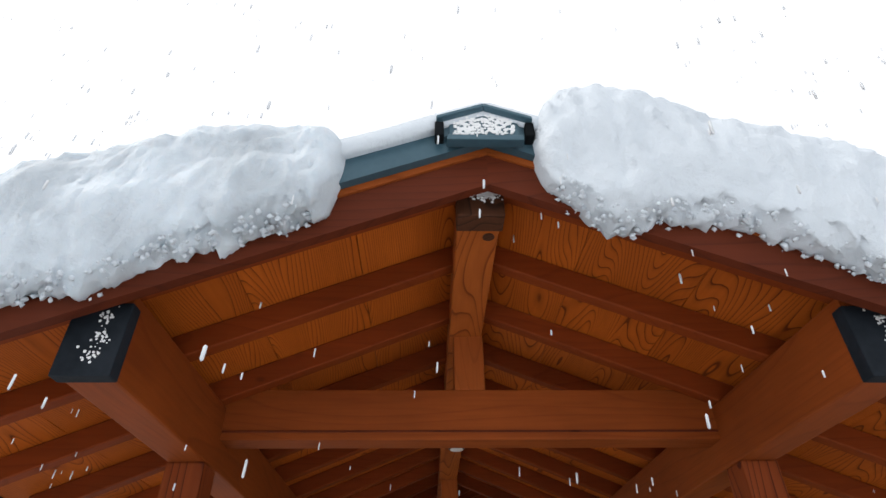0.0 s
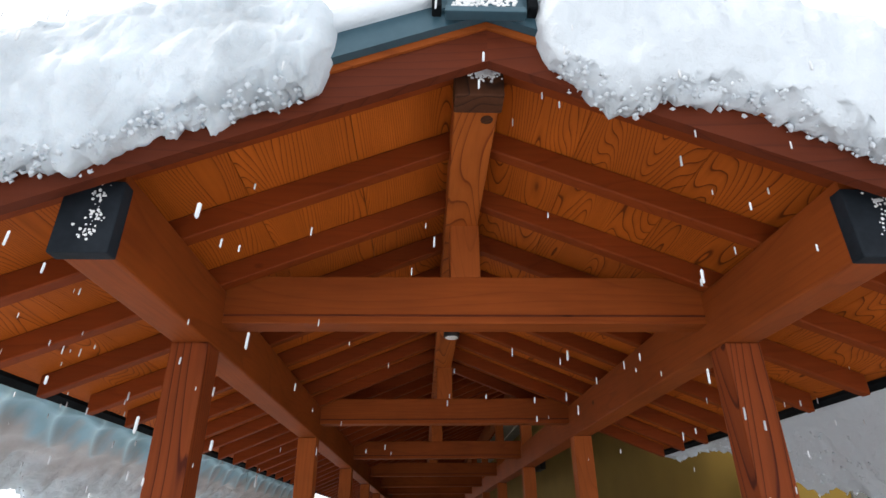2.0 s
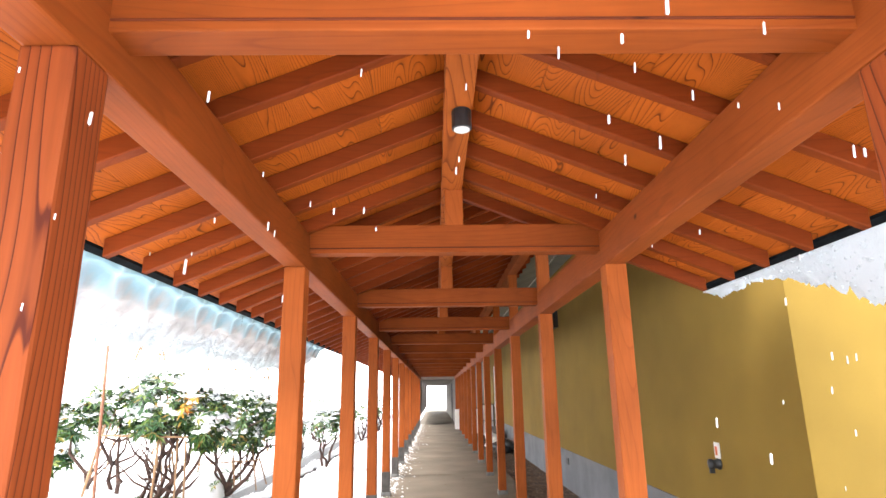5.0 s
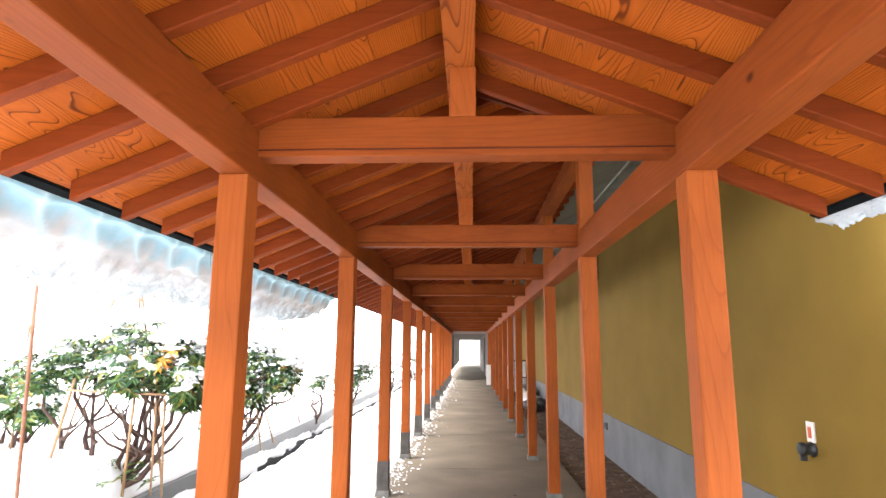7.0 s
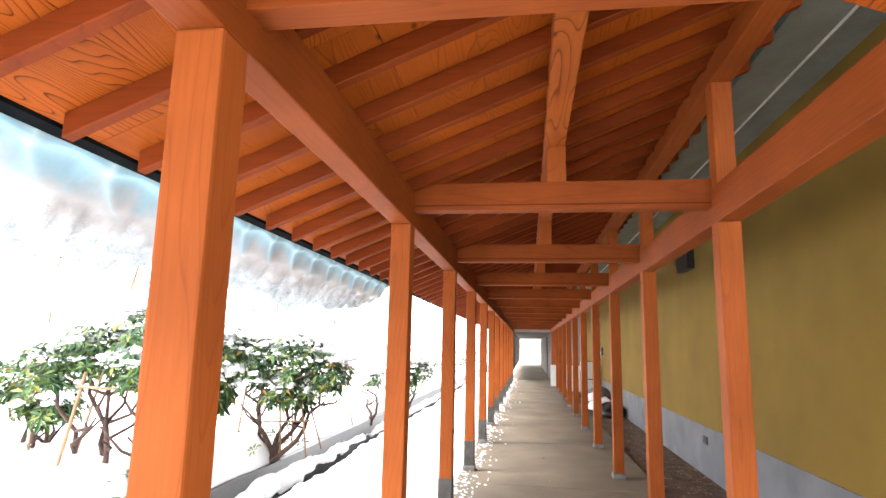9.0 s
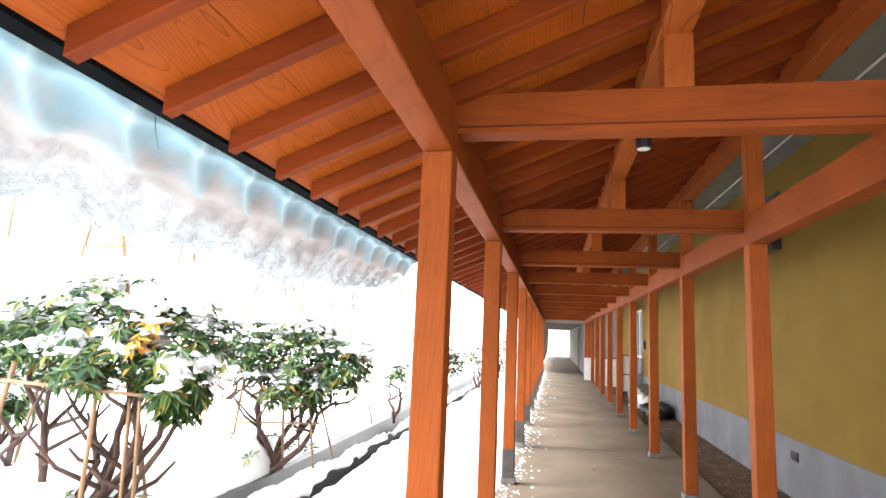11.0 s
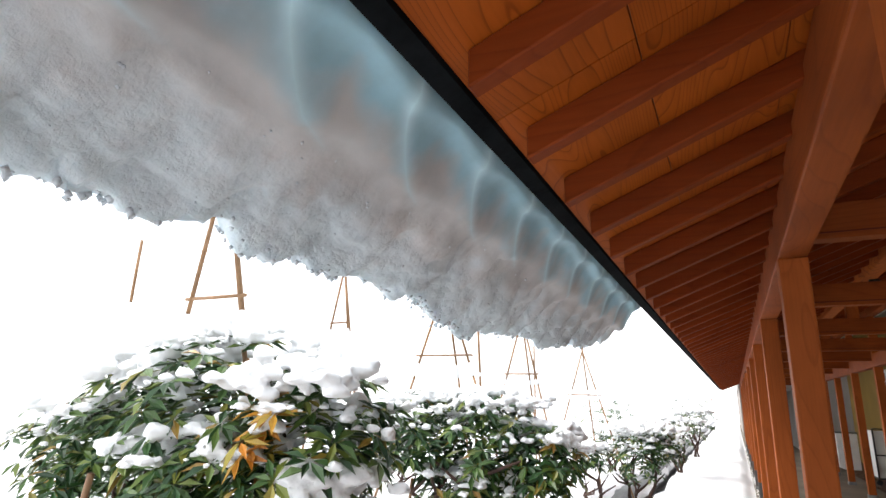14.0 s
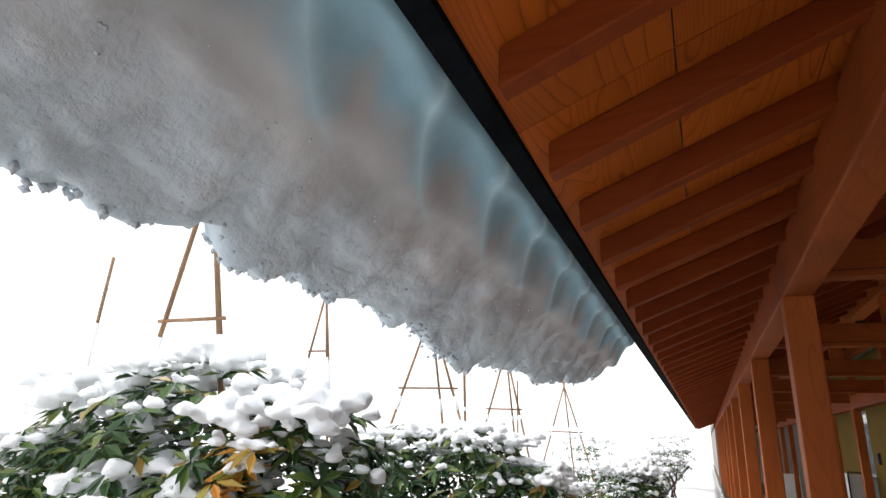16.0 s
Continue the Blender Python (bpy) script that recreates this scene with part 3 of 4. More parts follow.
for sx in (-1, 1):
    hood = prism([(-0.008, 2.940), (-0.008, 2.954), (-0.008 + sx * 0.128, 2.903), (-0.008 + sx * 0.128, 2.889)], "y", -0.888, -0.850, 0.002)
    part("hood_strip", hood, BLUE_METAL, cap)
bmc = bmesh.new()
random.seed(3)
for k in range(260):
    u = random.uniform(-0.09, 0.072)
    v = random.uniform(2.85, 2.932 - abs(u + 0.008) * 0.35)
    bmesh.ops.create_icosphere(bmc, subdivisions=1, radius=random.uniform(0.003, 0.007), matrix=Matrix.LocRotScale((u, -0.869, v), None, (1, 0.5, 0.8)))
part("stuck_snow", bmc, SNOW, cap, "snow blown onto the end plate")
xs, ys = np.linspace(-0.15, 0.135, 14), np.linspace(-0.856, 2.6, 90)
v, f = sheet_pair(xs, ys, lambda x, y: 2.962 - abs(x + 0.007) * 0.37 + 0.014 * math.sqrt(max(0, 1 - ((x + 0.007) / 0.15) ** 2)) * min(1, (y + 0.856) / 0.03) + 0.006 * nz(x, y, 0, 14), lambda x, y: 2.958 - abs(x + 0.007) * 0.40)
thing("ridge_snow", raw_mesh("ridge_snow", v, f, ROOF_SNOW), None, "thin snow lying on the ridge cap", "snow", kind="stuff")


# ---- snow on the roof ----
def roof_top(x, lean=False):
    return rafter_low(x, lean) + 0.135


def edge_round(d, r):
    """0 at a rim, 1 from r inwards, round like a pillow."""
    t = max(0.0, min(1.0, d / r))
    return math.sqrt(1 - (1 - t) ** 2)


def graded(a, b, fine, coarse, at_a=True, at_b=True, band=0.3):
    """Steps from a to b, fine near the chosen ends."""
    out, p = [a], a
    while p < b - 1e-6:
        near = min((p - a) if at_a else 9, (b - p) if at_b else 9)
        p = min(b, p + (fine if near < band else coarse))
        out.append(p)
    return out


def slab(xs, ys, top, bottom, rim_in, lip, warp=lambda x, y: x):
    """A snow slab: for each x a line from under the front lip round the bulging front and back over the top,
    and an underside for what hangs free. rim_in(x) fades the lip in from the inner end."""
    verts, faces = [], []
    arc = [math.pi * (-0.5 + k / 30) for k in range(30)]
    n = len(arc) + len(ys) + 1
    for u in xs:
        x = warp(u, ys[0])
        k = rim_in(x)
        zt = top(x, ys[0])
        zl = bottom(x, ys[0]) - lip(x) * k
        zc, rz = (zt + zl) / 2, (zt - zl) / 2
        ry = (0.125 + 0.008 * nz(x, 0, 17, 3)) * max(k, 0.05)
        verts.append((x, ys[0], bottom(x, ys[0])))
        for a in arc:
            c, sn = math.cos(a), math.sin(a)
            z = zc + rz * math.copysign(abs(sn) ** 0.85, sn)
            y = ys[0] - ry * abs(c) ** 0.6
            y -= (0.022 * nz(x, z, 18, 6) + 0.016 * nz(x, z, 18, 15) + 0.010 * nz(x, z, 18, 38)) * k * abs(c) ** 0.5
            if a < -0.9:
                z -= (0.022 * nz(x, y, 19, 20) + 0.020 * nz(x, y, 19, 48)) * k
            verts.append((x, y, z))
        for y in ys:
            x = warp(u, y)
            verts.append((x, y, top(x, y)))
    for i in range(len(xs) - 1):
        for j in range(n - 1):
            p, q = i * n + j, (i + 1) * n + j
            faces.append((p, p + 1, q + 1, q))
    o, m = len(verts), len(ys)
    for u in xs:
        for y in ys:
            x = warp(u, y)
            verts.append((x, y, min(bottom(x, y), top(x, y))))
    for i in range(len(xs) - 1):
        for j in range(m - 1):
            p, q = o + i * m + j, o + (i + 1) * m + j
            faces.append((p, q, q + 1, p + 1))
    for i in (0, len(xs) - 1):
        for j in range(m - 1):
            p, q = i * n + len(arc) + 1 + j, o + i * m + j
            faces.append((p, q, q + 1, p + 1))
    for i in range(len(xs) - 1):
        p, q = i * n + n - 1, (i + 1) * n + n - 1
        faces.append((p, q, o + (i + 1) * m + m - 1, o + i * m + m - 1))
    return verts, faces


def west_rim_x(y):
    return -2.07 + 0.08 * smooth01((y - 5.5) / 1.8) + 0.03 * nz(0, y, 12, 1.6) + 0.014 * nz(0, y, 13, 6) + 0.016 * nz(0, y, 13, 19) + 0.012 * nz(0, y, 13, 45)


def west_warp(u, y):
    """Spreads the part beyond the eave, u from the eave to 0.40 out, over the overhang's true width."""
    e = -EAVE_X - 0.085
    return u if u > e else e + (u - e) / 0.40 * (e - west_rim_x(y))


def west_end(x, y):
    return 7.36 + 0.05 * nz(x, 0, 14, 8) - y


def west_top(x, y):
    d = -0.37 - x + 0.02 * nz(0, y, 1, 3)
    lean = roof_top(x)
    e = -EAVE_X - 0.085
    if x < e:
        lean = roof_top(e) - (e - x) * 0.30
    h = 0.31 + 0.02 * nz(x, y, 2, 1.6) + 0.010 * nz(x, y, 2, 5) + 0.008 * nz(x, y, 2, 15)
    h *= edge_round(d, 0.45) * (0.80 + 0.20 * smooth01(d / 0.45)) * (0.82 + 0.18 * edge_round(y + 0.80, 0.3))
    z, low = lean + h + 0.004 * nz(x, y, 3, 30, 3), west_bottom(x, y)
    return low + (z - low) * edge_round(x - west_rim_x(y) + 0.002, 0.26) * edge_round(west_end(x, y), 0.35)


def rib_phase(y, q):
    ph = (y - 3.867 - 0.15 * q * q) / (BAY / 6)
    return ph - round(ph)


def west_bottom(x, y):
    e = -EAVE_X - 0.085
    base = roof_top(x) - 0.004
    if x < e:
        d = e - x
        q = min(1.0, d / 0.12)
        base = 2.165 - 0.03 * q - 0.075 * smooth01((d - 0.04) / 0.09) - 0.235 * smooth01((d - 0.08) / 0.34)
        ph = rib_phase(y, q)
        calm = 1 - smooth01((d - 0.125 - 0.06 * nz(0, y, 16, 2.5) - 0.02 * nz(0, y, 16, 8)) / 0.07)
        base += calm * smooth01(d / 0.02) * (0.032 * (abs(ph) * 2) ** 0.8 - 0.026)
        rough = 1 - calm
        base += rough * (0.050 * nz(x, y, 6, 2.2) + 0.034 * nz(x, y, 7, 5) + 0.022 * nz(x, y, 8, 12) + 0.015 * nz(x, y, 8, 27) + 0.008 * nz(x, y, 8, 60) - 0.012)
        base += 0.05 * smooth01((west_rim_x(y) + 0.07 - x) / 0.07) ** 2
        base += 0.10 * smooth01(1 - west_end(x, y) / 0.25) ** 2
    return base


def west_lip(x):
    return 0.155 + 0.05 * nz(x, 0, 9, 4) + 0.03 * nz(x, 0, 9, 11)


ys = graded(-0.80, 7.40, 0.012, 0.028, False, True, 0.2)
xs = graded(-2.09, -0.365, 0.008, 0.013, band=0.14)
v, f = slab(xs, ys, west_top, west_bottom, lambda x: edge_round(-0.365 - x, 0.06) * (1 if x > -1.7 else 0.3), west_lip, west_warp)
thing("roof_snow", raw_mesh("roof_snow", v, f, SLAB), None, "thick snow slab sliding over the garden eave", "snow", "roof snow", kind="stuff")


def front_crumbs(bottom, lip, xa, xb):
    """Places of crumbs along the ragged lower lip over the gable."""
    def place():
        x = random.uniform(xa, xb)
        u = random.random() ** 1.5
        return x, -0.80 - 0.115 * random.random(), bottom(x, -0.80) - lip(x) + 0.016 * u - 0.012, random.uniform(0.003, 0.010)
    return place


def lip_crumb(verts, faces, x, y, z, r):
    o = len(verts)
    for d in ((1, 0, 0), (-1, 0, 0), (0, 1, 0), (0, -1, 0), (0, 0, 1), (0, 0, -1)):
        k = r * random.uniform(0.6, 1.35)
        verts.append((x + d[0] * k, y + d[1] * k, z + d[2] * k))
    for f in ((0, 2, 4), (2, 1, 4), (1, 3, 4), (3, 0, 4), (2, 0, 5), (1, 2, 5), (3, 1, 5), (0, 3, 5)):
        faces.append(tuple(o + i for i in f))


def crumbs_on(name, label, fn, count, seed):
    """Clinging crumbs where fn() puts them; each a rough lump partly sunk into the slab."""
    random.seed(seed)
    verts, faces = [], []
    for k in range(count):
        x, y, z, r = fn()
        lip_crumb(verts, faces, x, y, z, r)
    thing(name, raw_mesh(name, verts, faces, ROOF_SNOW), None, label, "snow", kind="stuff")


def west_rim():
    y = random.uniform(1.0, 7.3)
    x = west_rim_x(y) + random.uniform(0.0, 0.12) ** 1.4
    return x, y, west_bottom(x, y) + random.uniform(-0.004, 0.006), random.uniform(0.003, 0.010)


def west_under():
    x, y = random.uniform(-2.02, -1.84), random.uniform(2.0, 7.2)
    return x, y, west_bottom(x, y) + 0.002, random.uniform(0.002, 0.005)


crumbs_on("snow_fringe", "ragged rim of the overhanging snow", west_rim, 1500, 93)
crumbs_on("snow_fringe", "crumbly lower lip of the snow over the gable", front_crumbs(west_bottom, west_lip, -1.62, -0.43), 380, 95)
crumbs_on("snow_fringe", "icy grains under the overhanging snow", west_under, 260, 94)

def east_rim_x(y):
    return 1.80 + 0.13 * (1 - smooth01((y - 0.5) / 0.9)) + 0.03 * nz(0, y, 34, 3) + 0.022 * nz(0, y, 34, 9) + 0.016 * nz(0, y, 34, 30)


def east_warp(u, y):
    """Spreads the part beyond the eave over the overhang's true width."""
    e = EAVE_X + 0.085
    return u if u < e else e + (u - e) / 0.24 * (east_rim_x(y) - e)


def east_top(x, y):
    d = x - 0.125 + 0.02 * nz(0, y, 21, 3)
    lean = roof_top(x)
    e = EAVE_X + 0.085
    if x > e:
        lean = roof_top(e) - (x - e) * 0.35
    h = (0.335 + 0.02 * nz(x, y, 22, 1.6) + 0.010 * nz(x, y, 22, 5) + 0.008 * nz(x, y, 22, 15)) * edge_round(d, 0.26) * (0.82 + 0.18 * edge_round(y + 0.80, 0.3))
    z, low = lean + h + 0.004 * nz(x, y, 23, 30, 3), east_bottom(x, y)
    return low + (z - low) * edge_round(east_rim_x(y) - x + 0.002, 0.20) * edge_round(2.68 - y, 0.2)


def east_bottom(x, y):
    e = EAVE_X + 0.085
    base = roof_top(x) - 0.004
    if x > e:
        d = x - e
        drop = 0.34 * (1 - smooth01((y - 1.2) / 0.9)) + 0.03
        base = 2.165 - drop * smooth01(d / 0.17)
        rough = smooth01((d - 0.03) / 0.08)
        base += rough * (0.040 * nz(x, y, 26, 3) + 0.035 * nz(x, y, 27, 9) + 0.026 * nz(x, y, 28, 22) + 0.014 * nz(x, y, 28, 50))
    return base


def east_lip(x):
    return 0.115 + 0.12 * math.exp(-((x - 0.29) / 0.15) ** 2) + 0.035 * nz(x, 0, 29, 4) + 0.025 * nz(x, 0, 29, 11)


ys = graded(-0.80, 2.70, 0.012, 0.022, False, True, 0.2)
xs = graded(0.115, EAVE_X + 0.085 + 0.24, 0.010, 0.014, band=0.14)
v, f = slab(xs, ys, east_top, east_bottom, lambda x: edge_round(x - 0.115, 0.05) * (1 if x < 1.7 else 0.3), east_lip, east_warp)
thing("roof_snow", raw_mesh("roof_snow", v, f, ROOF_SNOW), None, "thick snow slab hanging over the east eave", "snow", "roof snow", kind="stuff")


def east_rim():
    y = random.uniform(-0.8, 2.6)
    x = max(EAVE_X + 0.09, east_rim_x(y) - random.uniform(0.0, 0.12))
    return x, y, east_bottom(x, y) + random.uniform(-0.003, 0.012), random.uniform(0.004, 0.012)


crumbs_on("snow_fringe", "ragged rim of the hanging snow", east_rim, 900, 97)
crumbs_on("snow_fringe", "crumbly lower lip of the snow beside the ridge", front_crumbs(east_bottom, east_lip, 0.17, 1.62), 380, 98)
xs, ys = np.linspace(-0.45, 0.16, 22), graded(-0.87, 2.6, 0.015, 0.05, True, False, 0.1)
v, f = sheet_pair(xs, ys, lambda x, y: roof_top(x) + 0.052 + 0.022 * edge_round(y + 0.86, 0.03) + 0.006 * nz(x, y, 31, 9), lambda x, y: roof_top(x) - 0.002)
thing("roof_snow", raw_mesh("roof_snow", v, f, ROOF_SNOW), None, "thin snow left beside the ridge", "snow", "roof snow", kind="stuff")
# snow further along the lean-to
xs, ys = graded(-1.64, 1.3, 0.06, 0.1, True, False), graded(7.2, 29.4, 0.05, 0.25, True, False)
v, f = sheet_pair(xs, ys, lambda x, y: roof_top(x, True) + 0.25 * edge_round(x + 1.64, 0.2) * edge_round(y - 7.2, 0.3) + 0.02 * nz(x, y, 33, 3), lambda x, y: roof_top(x, True) - 0.002)
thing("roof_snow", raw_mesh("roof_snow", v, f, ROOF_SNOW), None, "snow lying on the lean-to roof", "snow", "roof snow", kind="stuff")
xs, ys = graded(-0.40, 1.3, 0.06, 0.1, False, False), graded(2.68, 7.3, 0.06, 0.15, True, False)
v, f = sheet_pair(xs, ys, lambda x, y: roof_top(x, True) + 0.25 * edge_round(y - 2.68, 0.2), lambda x, y: roof_top(x, True) - 0.002)
thing("roof_snow", raw_mesh("roof_snow", v, f, ROOF_SNOW), None, "snow lying on the lean-to roof", "snow", "roof snow", kind="stuff")


# ---- lamps under the ridge ----
lamp = empty("downlight", "small dark grey cylinder downlight under the ridge beam", "lamp", "ridge downlights")
part("body", disc_stack([(0.040, 0.0), (0.043, 0.003), (0.043, 0.085), (0.040, 0.09)]), LAMP_BODY, lamp)
part("lens", disc_stack([(0.034, -0.002), (0.036, 0.004)]), GLASS_WHITE, lamp, "frosted white lens")
lamp.matrix_basis = pose(0.0, 1.15, 2.625)
for k in range(1, 4):
    copy_thing(lamp, pose(0.03, 1.15 + 2 * BAY * k, 2.625))


# ---- building on the east side ----
wall = thing("wall_east", boxes((WALL_X, WALL_X + 0.2, CORNER_Y, 20.0, 0.575, 4.2), bevel=0), OCHRE, "ochre yellow rendered building wall", "wall", kind="structure")
thing("wall_front", boxes((WALL_X + 0.002, 9.0, CORNER_Y - 0.002, CORNER_Y + 0.2, 0.575, 4.2), bevel=0), OCHRE, "ochre yellow rendered front wall", "wall", kind="structure")
thing("plinth", boxes((WALL_X - 0.012, WALL_X + 0.2, CORNER_Y - 0.012, 21.0, -0.3, 0.575), (WALL_X + 0.2, 9.0, CORNER_Y - 0.012, CORNER_Y + 0.2, -0.3, 0.575), bevel=0), PLINTH, "grey rendered plinth along the building", "plinth", kind="structure")
# unseen roof, reaches out to x=1.35 to keep sky light off the wall
thing("wall_shade_roof", boxes((1.35, 9.2, CORNER_Y - 0.25, 34.2, 4.2, 4.5), bevel=0.01), SNOW, "unseen snow-covered roof added to shade the ochre wall", "roof", kind="structure")
sid = empty("siding_panel", "grey horizontal lap siding beside the ochre wall", "siding", kind="structure")
board = mesh_of(prism([(0.0, 0.0), (-0.022, 0.0), (-0.008, 0.068), (0.0, 0.068)], "x", 2.90, 6.0), SIDING, "board")
for k in range(36):
    part("board", board, None, sid, at=(0, CORNER_Y - 0.004, 0.7 + 0.068 * k))

# closed far part
thing("wall_tunnel_west", boxes(*[(-1.0, -0.88, y, y + 5.2, 0.45, 2.8) for y in np.arange(TUNNEL_Y, 50.0, 6.0)], bevel=0), DARK_PANEL, "dark grey board wall of the closed passage", "wall", kind="structure")
thing("wall_tunnel_east", boxes((0.88, 1.0, TUNNEL_Y, 53.5, 0.0, 3.2), bevel=0), DARK_PANEL, "dark grey board wall of the closed passage", "wall", kind="structure")
thing("ceiling_tunnel", boxes((-1.0, 1.0, TUNNEL_Y, 53.5, 2.235, 2.4), bevel=0), DARK_PANEL, "dark ceiling of the closed passage", "ceiling", kind="structure")

# ---- garden ----
def bank(x, y):
    """Height of the garden snow west of the ditch."""
    rise = (0.36 + 0.20 * (1 - smooth01((y - 6.0) / 2.4))) * smooth01((-2.72 - x) / 0.40)
    return 0.03 + rise + 0.10 * nz(x, y, 41, 0.7) + 0.03 * nz(x, y, 42, 3) + 0.012 * nz(x, y, 42, 9) + 0.25 * smooth01((-7 - x) / 6)


def ditch_west(y):
    return -2.76 + 0.07 * nz(0, y, 43, 1.1) + 0.05 * nz(0, y, 44, 5)


def ditch_east(y):
    return -2.62 + 0.07 * nz(0, y, 43, 1.1) + 0.06 * nz(0, y, 45, 4)


def strip(us, ys, edge_x, far_x, height, name, label, low=lambda y: -0.3):
    """A snow bank between a wavy edge and a far line, with a rounded lip that drops at the edge."""
    verts, faces = [], []
    for y in ys:
        ex = edge_x(y)
        s = 1 if far_x > ex else -1
        verts.append((ex + s * 0.03, y, low(y) - 0.02))
        for u in us:
            x = ex + (far_x - ex) * u
            d = abs(x - ex)
            verts.append((x, y, low(y) + (height(x, y) - low(y)) * edge_round(d + 0.004, 0.12)))
    n = len(us) + 1
    for j in range(len(ys) - 1):
        for i in range(n - 1):
            a, b, c, d = j * n + i, j * n + i + 1, (j + 1) * n + i + 1, (j + 1) * n + i
            faces.append((a, d, c, b) if far_x < edge_x(0) else (a, b, c, d))
    return thing(name, raw_mesh(name, verts, faces, SNOW), None, label, "snow", kind="structure")


us_far = [0.0, 0.001, 0.0025, 0.004, 0.006, 0.009, 0.013, 0.018, 0.024, 0.03, 0.038, 0.047, 0.057, 0.068, 0.08, 0.095, 0.11, 0.13, 0.15, 0.18, 0.22, 0.27, 0.33, 0.4, 0.5, 0.62, 0.78, 1.0]
ys_g = list(np.arange(-8, 0, 0.25)) + list(np.arange(0, 14, 0.06)) + list(np.arange(14, 60, 0.4))
strip(us_far, ys_g, ditch_west, -40.0, bank, "garden_snow", "deep white snow over the garden beds", lambda y: 0.0 + 0.16 * nz(0, y, 40, 1.3))


def verge_edge(y):
    return -1.02 + 0.07 * nz(0, y, 46, 1.7) + 0.04 * nz(0, y, 47, 6)


def strip_east(x, y):
    fall = smooth01((verge_edge(y) - x) / 0.18)
    return (0.075 + 0.05 * nz(x, y, 48, 1.3) + 0.035 * nz(x, y, 49, 5) + 0.012 * nz(x, y, 49, 14)) * fall - 0.03 * (1 - fall)


strip([0, 0.015, 0.03, 0.05, 0.08, 0.11, 0.15, 0.2, 0.26, 0.32, 0.38, 0.44, 0.5, 0.56, 0.62, 0.68, 0.74, 0.8, 0.85, 0.9, 0.95, 1.0], ys_g, ditch_east, -0.93, strip_east, "verge_snow", "lumpy snow strip between ditch and walkway")
# near-black bed, and a near-black wall behind the west bank's edge
thing("ditch", boxes((-3.3, -2.3, -8, 60, -0.5, -0.16), (-3.3, -2.84, -8, 60, -0.16, 0.26), bevel=0), DITCH_BLACK, "dark open ditch between snow banks", "ditch", kind="structure")

# crumbs of snow on the floor's garden edge
random.seed(21)
verts, faces = [], []


def crumb(x, y, z, r, verts, faces, flat=0.6):
    """A small lump with six corners, pushed out of true."""
    o = len(verts)
    for d in ((1, 0, 0), (-1, 0, 0), (0, 1, 0), (0, -1, 0), (0, 0, flat), (0, 0, -0.3)):
        k = r * random.uniform(0.7, 1.3)
        verts.append((x + d[0] * k, y + d[1] * k, z + d[2] * k))
    for f in ((0, 2, 4), (2, 1, 4), (1, 3, 4), (3, 0, 4), (2, 0, 5), (1, 2, 5), (3, 1, 5), (0, 3, 5)):
        faces.append(tuple(o + i for i in f))


for k in range(2600):
    y = random.uniform(1, 30)
    x = -1.0 + abs(random.gauss(0, 0.13)) * (1.6 if random.random() < 0.15 else 1) + 0.06 * nz(0, y, 50, 1.3)
    crumb(x, y, 0.003, random.choice((0.005, 0.008, 0.012, 0.02)) * random.uniform(0.7, 1.4), verts, faces)
thing("snow_crumbs", raw_mesh("snow_crumbs", verts, faces, SNOW, False), None, "crumbs of snow scattered along the floor edge", "snow", kind="stuff")

# dead leaves on the soil and a few on the floor
verts, faces = [], []
for k in range(2600):
    y = random.uniform(0, 30)
    x = random.uniform(1.29, 2.07)
    if random.random() < 0.015:
        x = random.uniform(-0.7, 1.2)
    z = 0.004 if x < 1.28 else -0.046
    a, s = random.uniform(0, math.tau), random.uniform(0.012, 0.035)
    c, d = math.cos(a) * s, math.sin(a) * s
    o = len(verts)
    verts += [(x - c, y - d, z), (x - d * 0.4, y + c * 0.4, z + random.uniform(0, 0.012)), (x + c, y + d, z + random.uniform(0, 0.01)), (x + d * 0.4, y - c * 0.4, z + random.uniform(0, 0.012))]
    faces += [(o, o + 1, o + 2), (o, o + 2, o + 3)]
thing("dead_leaves", raw_mesh("dead_leaves", verts, faces, DEAD_LEAF, False), None, "dry brown leaves scattered on the soil", "leaves", kind="stuff")


# ---- shrubs ----
def leaf_whorl(verts, faces, c, axis, count, size, droop, rng):
    """A ring of long leaves round a shoot tip."""
    q = axis.to_track_quat("Z", "Y")
    a0 = rng.uniform(0, math.tau)
    for i in range(count):
        a = a0 + i * math.tau / count + rng.uniform(-0.25, 0.25)
        s = size * rng.uniform(0.75, 1.2)
        lift = rng.uniform(-0.2, 0.5) - droop
        w = s * 0.16
        d = Vector((math.cos(a), math.sin(a), 0))
        t = Vector((-math.sin(a), math.cos(a), 0))
        up = Vector((0, 0, 1))
        pts = [d * 0.008, d * s * 0.5 + t * w + up * (lift * s * 0.5 + 0.006), d * s * 0.5 + up * (lift * s * 0.5 - 0.004), d * s * 0.5 - t * w + up * (lift * s * 0.5 + 0.006), d * s + up * (lift * s * 0.8 - 0.1 * s)]
        o = len(verts)
        verts.extend(tuple(c + q @ p) for p in pts)
        faces += [(o, o + 1, o + 2), (o, o + 2, o + 3), (o + 1, o + 4, o + 2), (o + 2, o + 4, o + 3)]


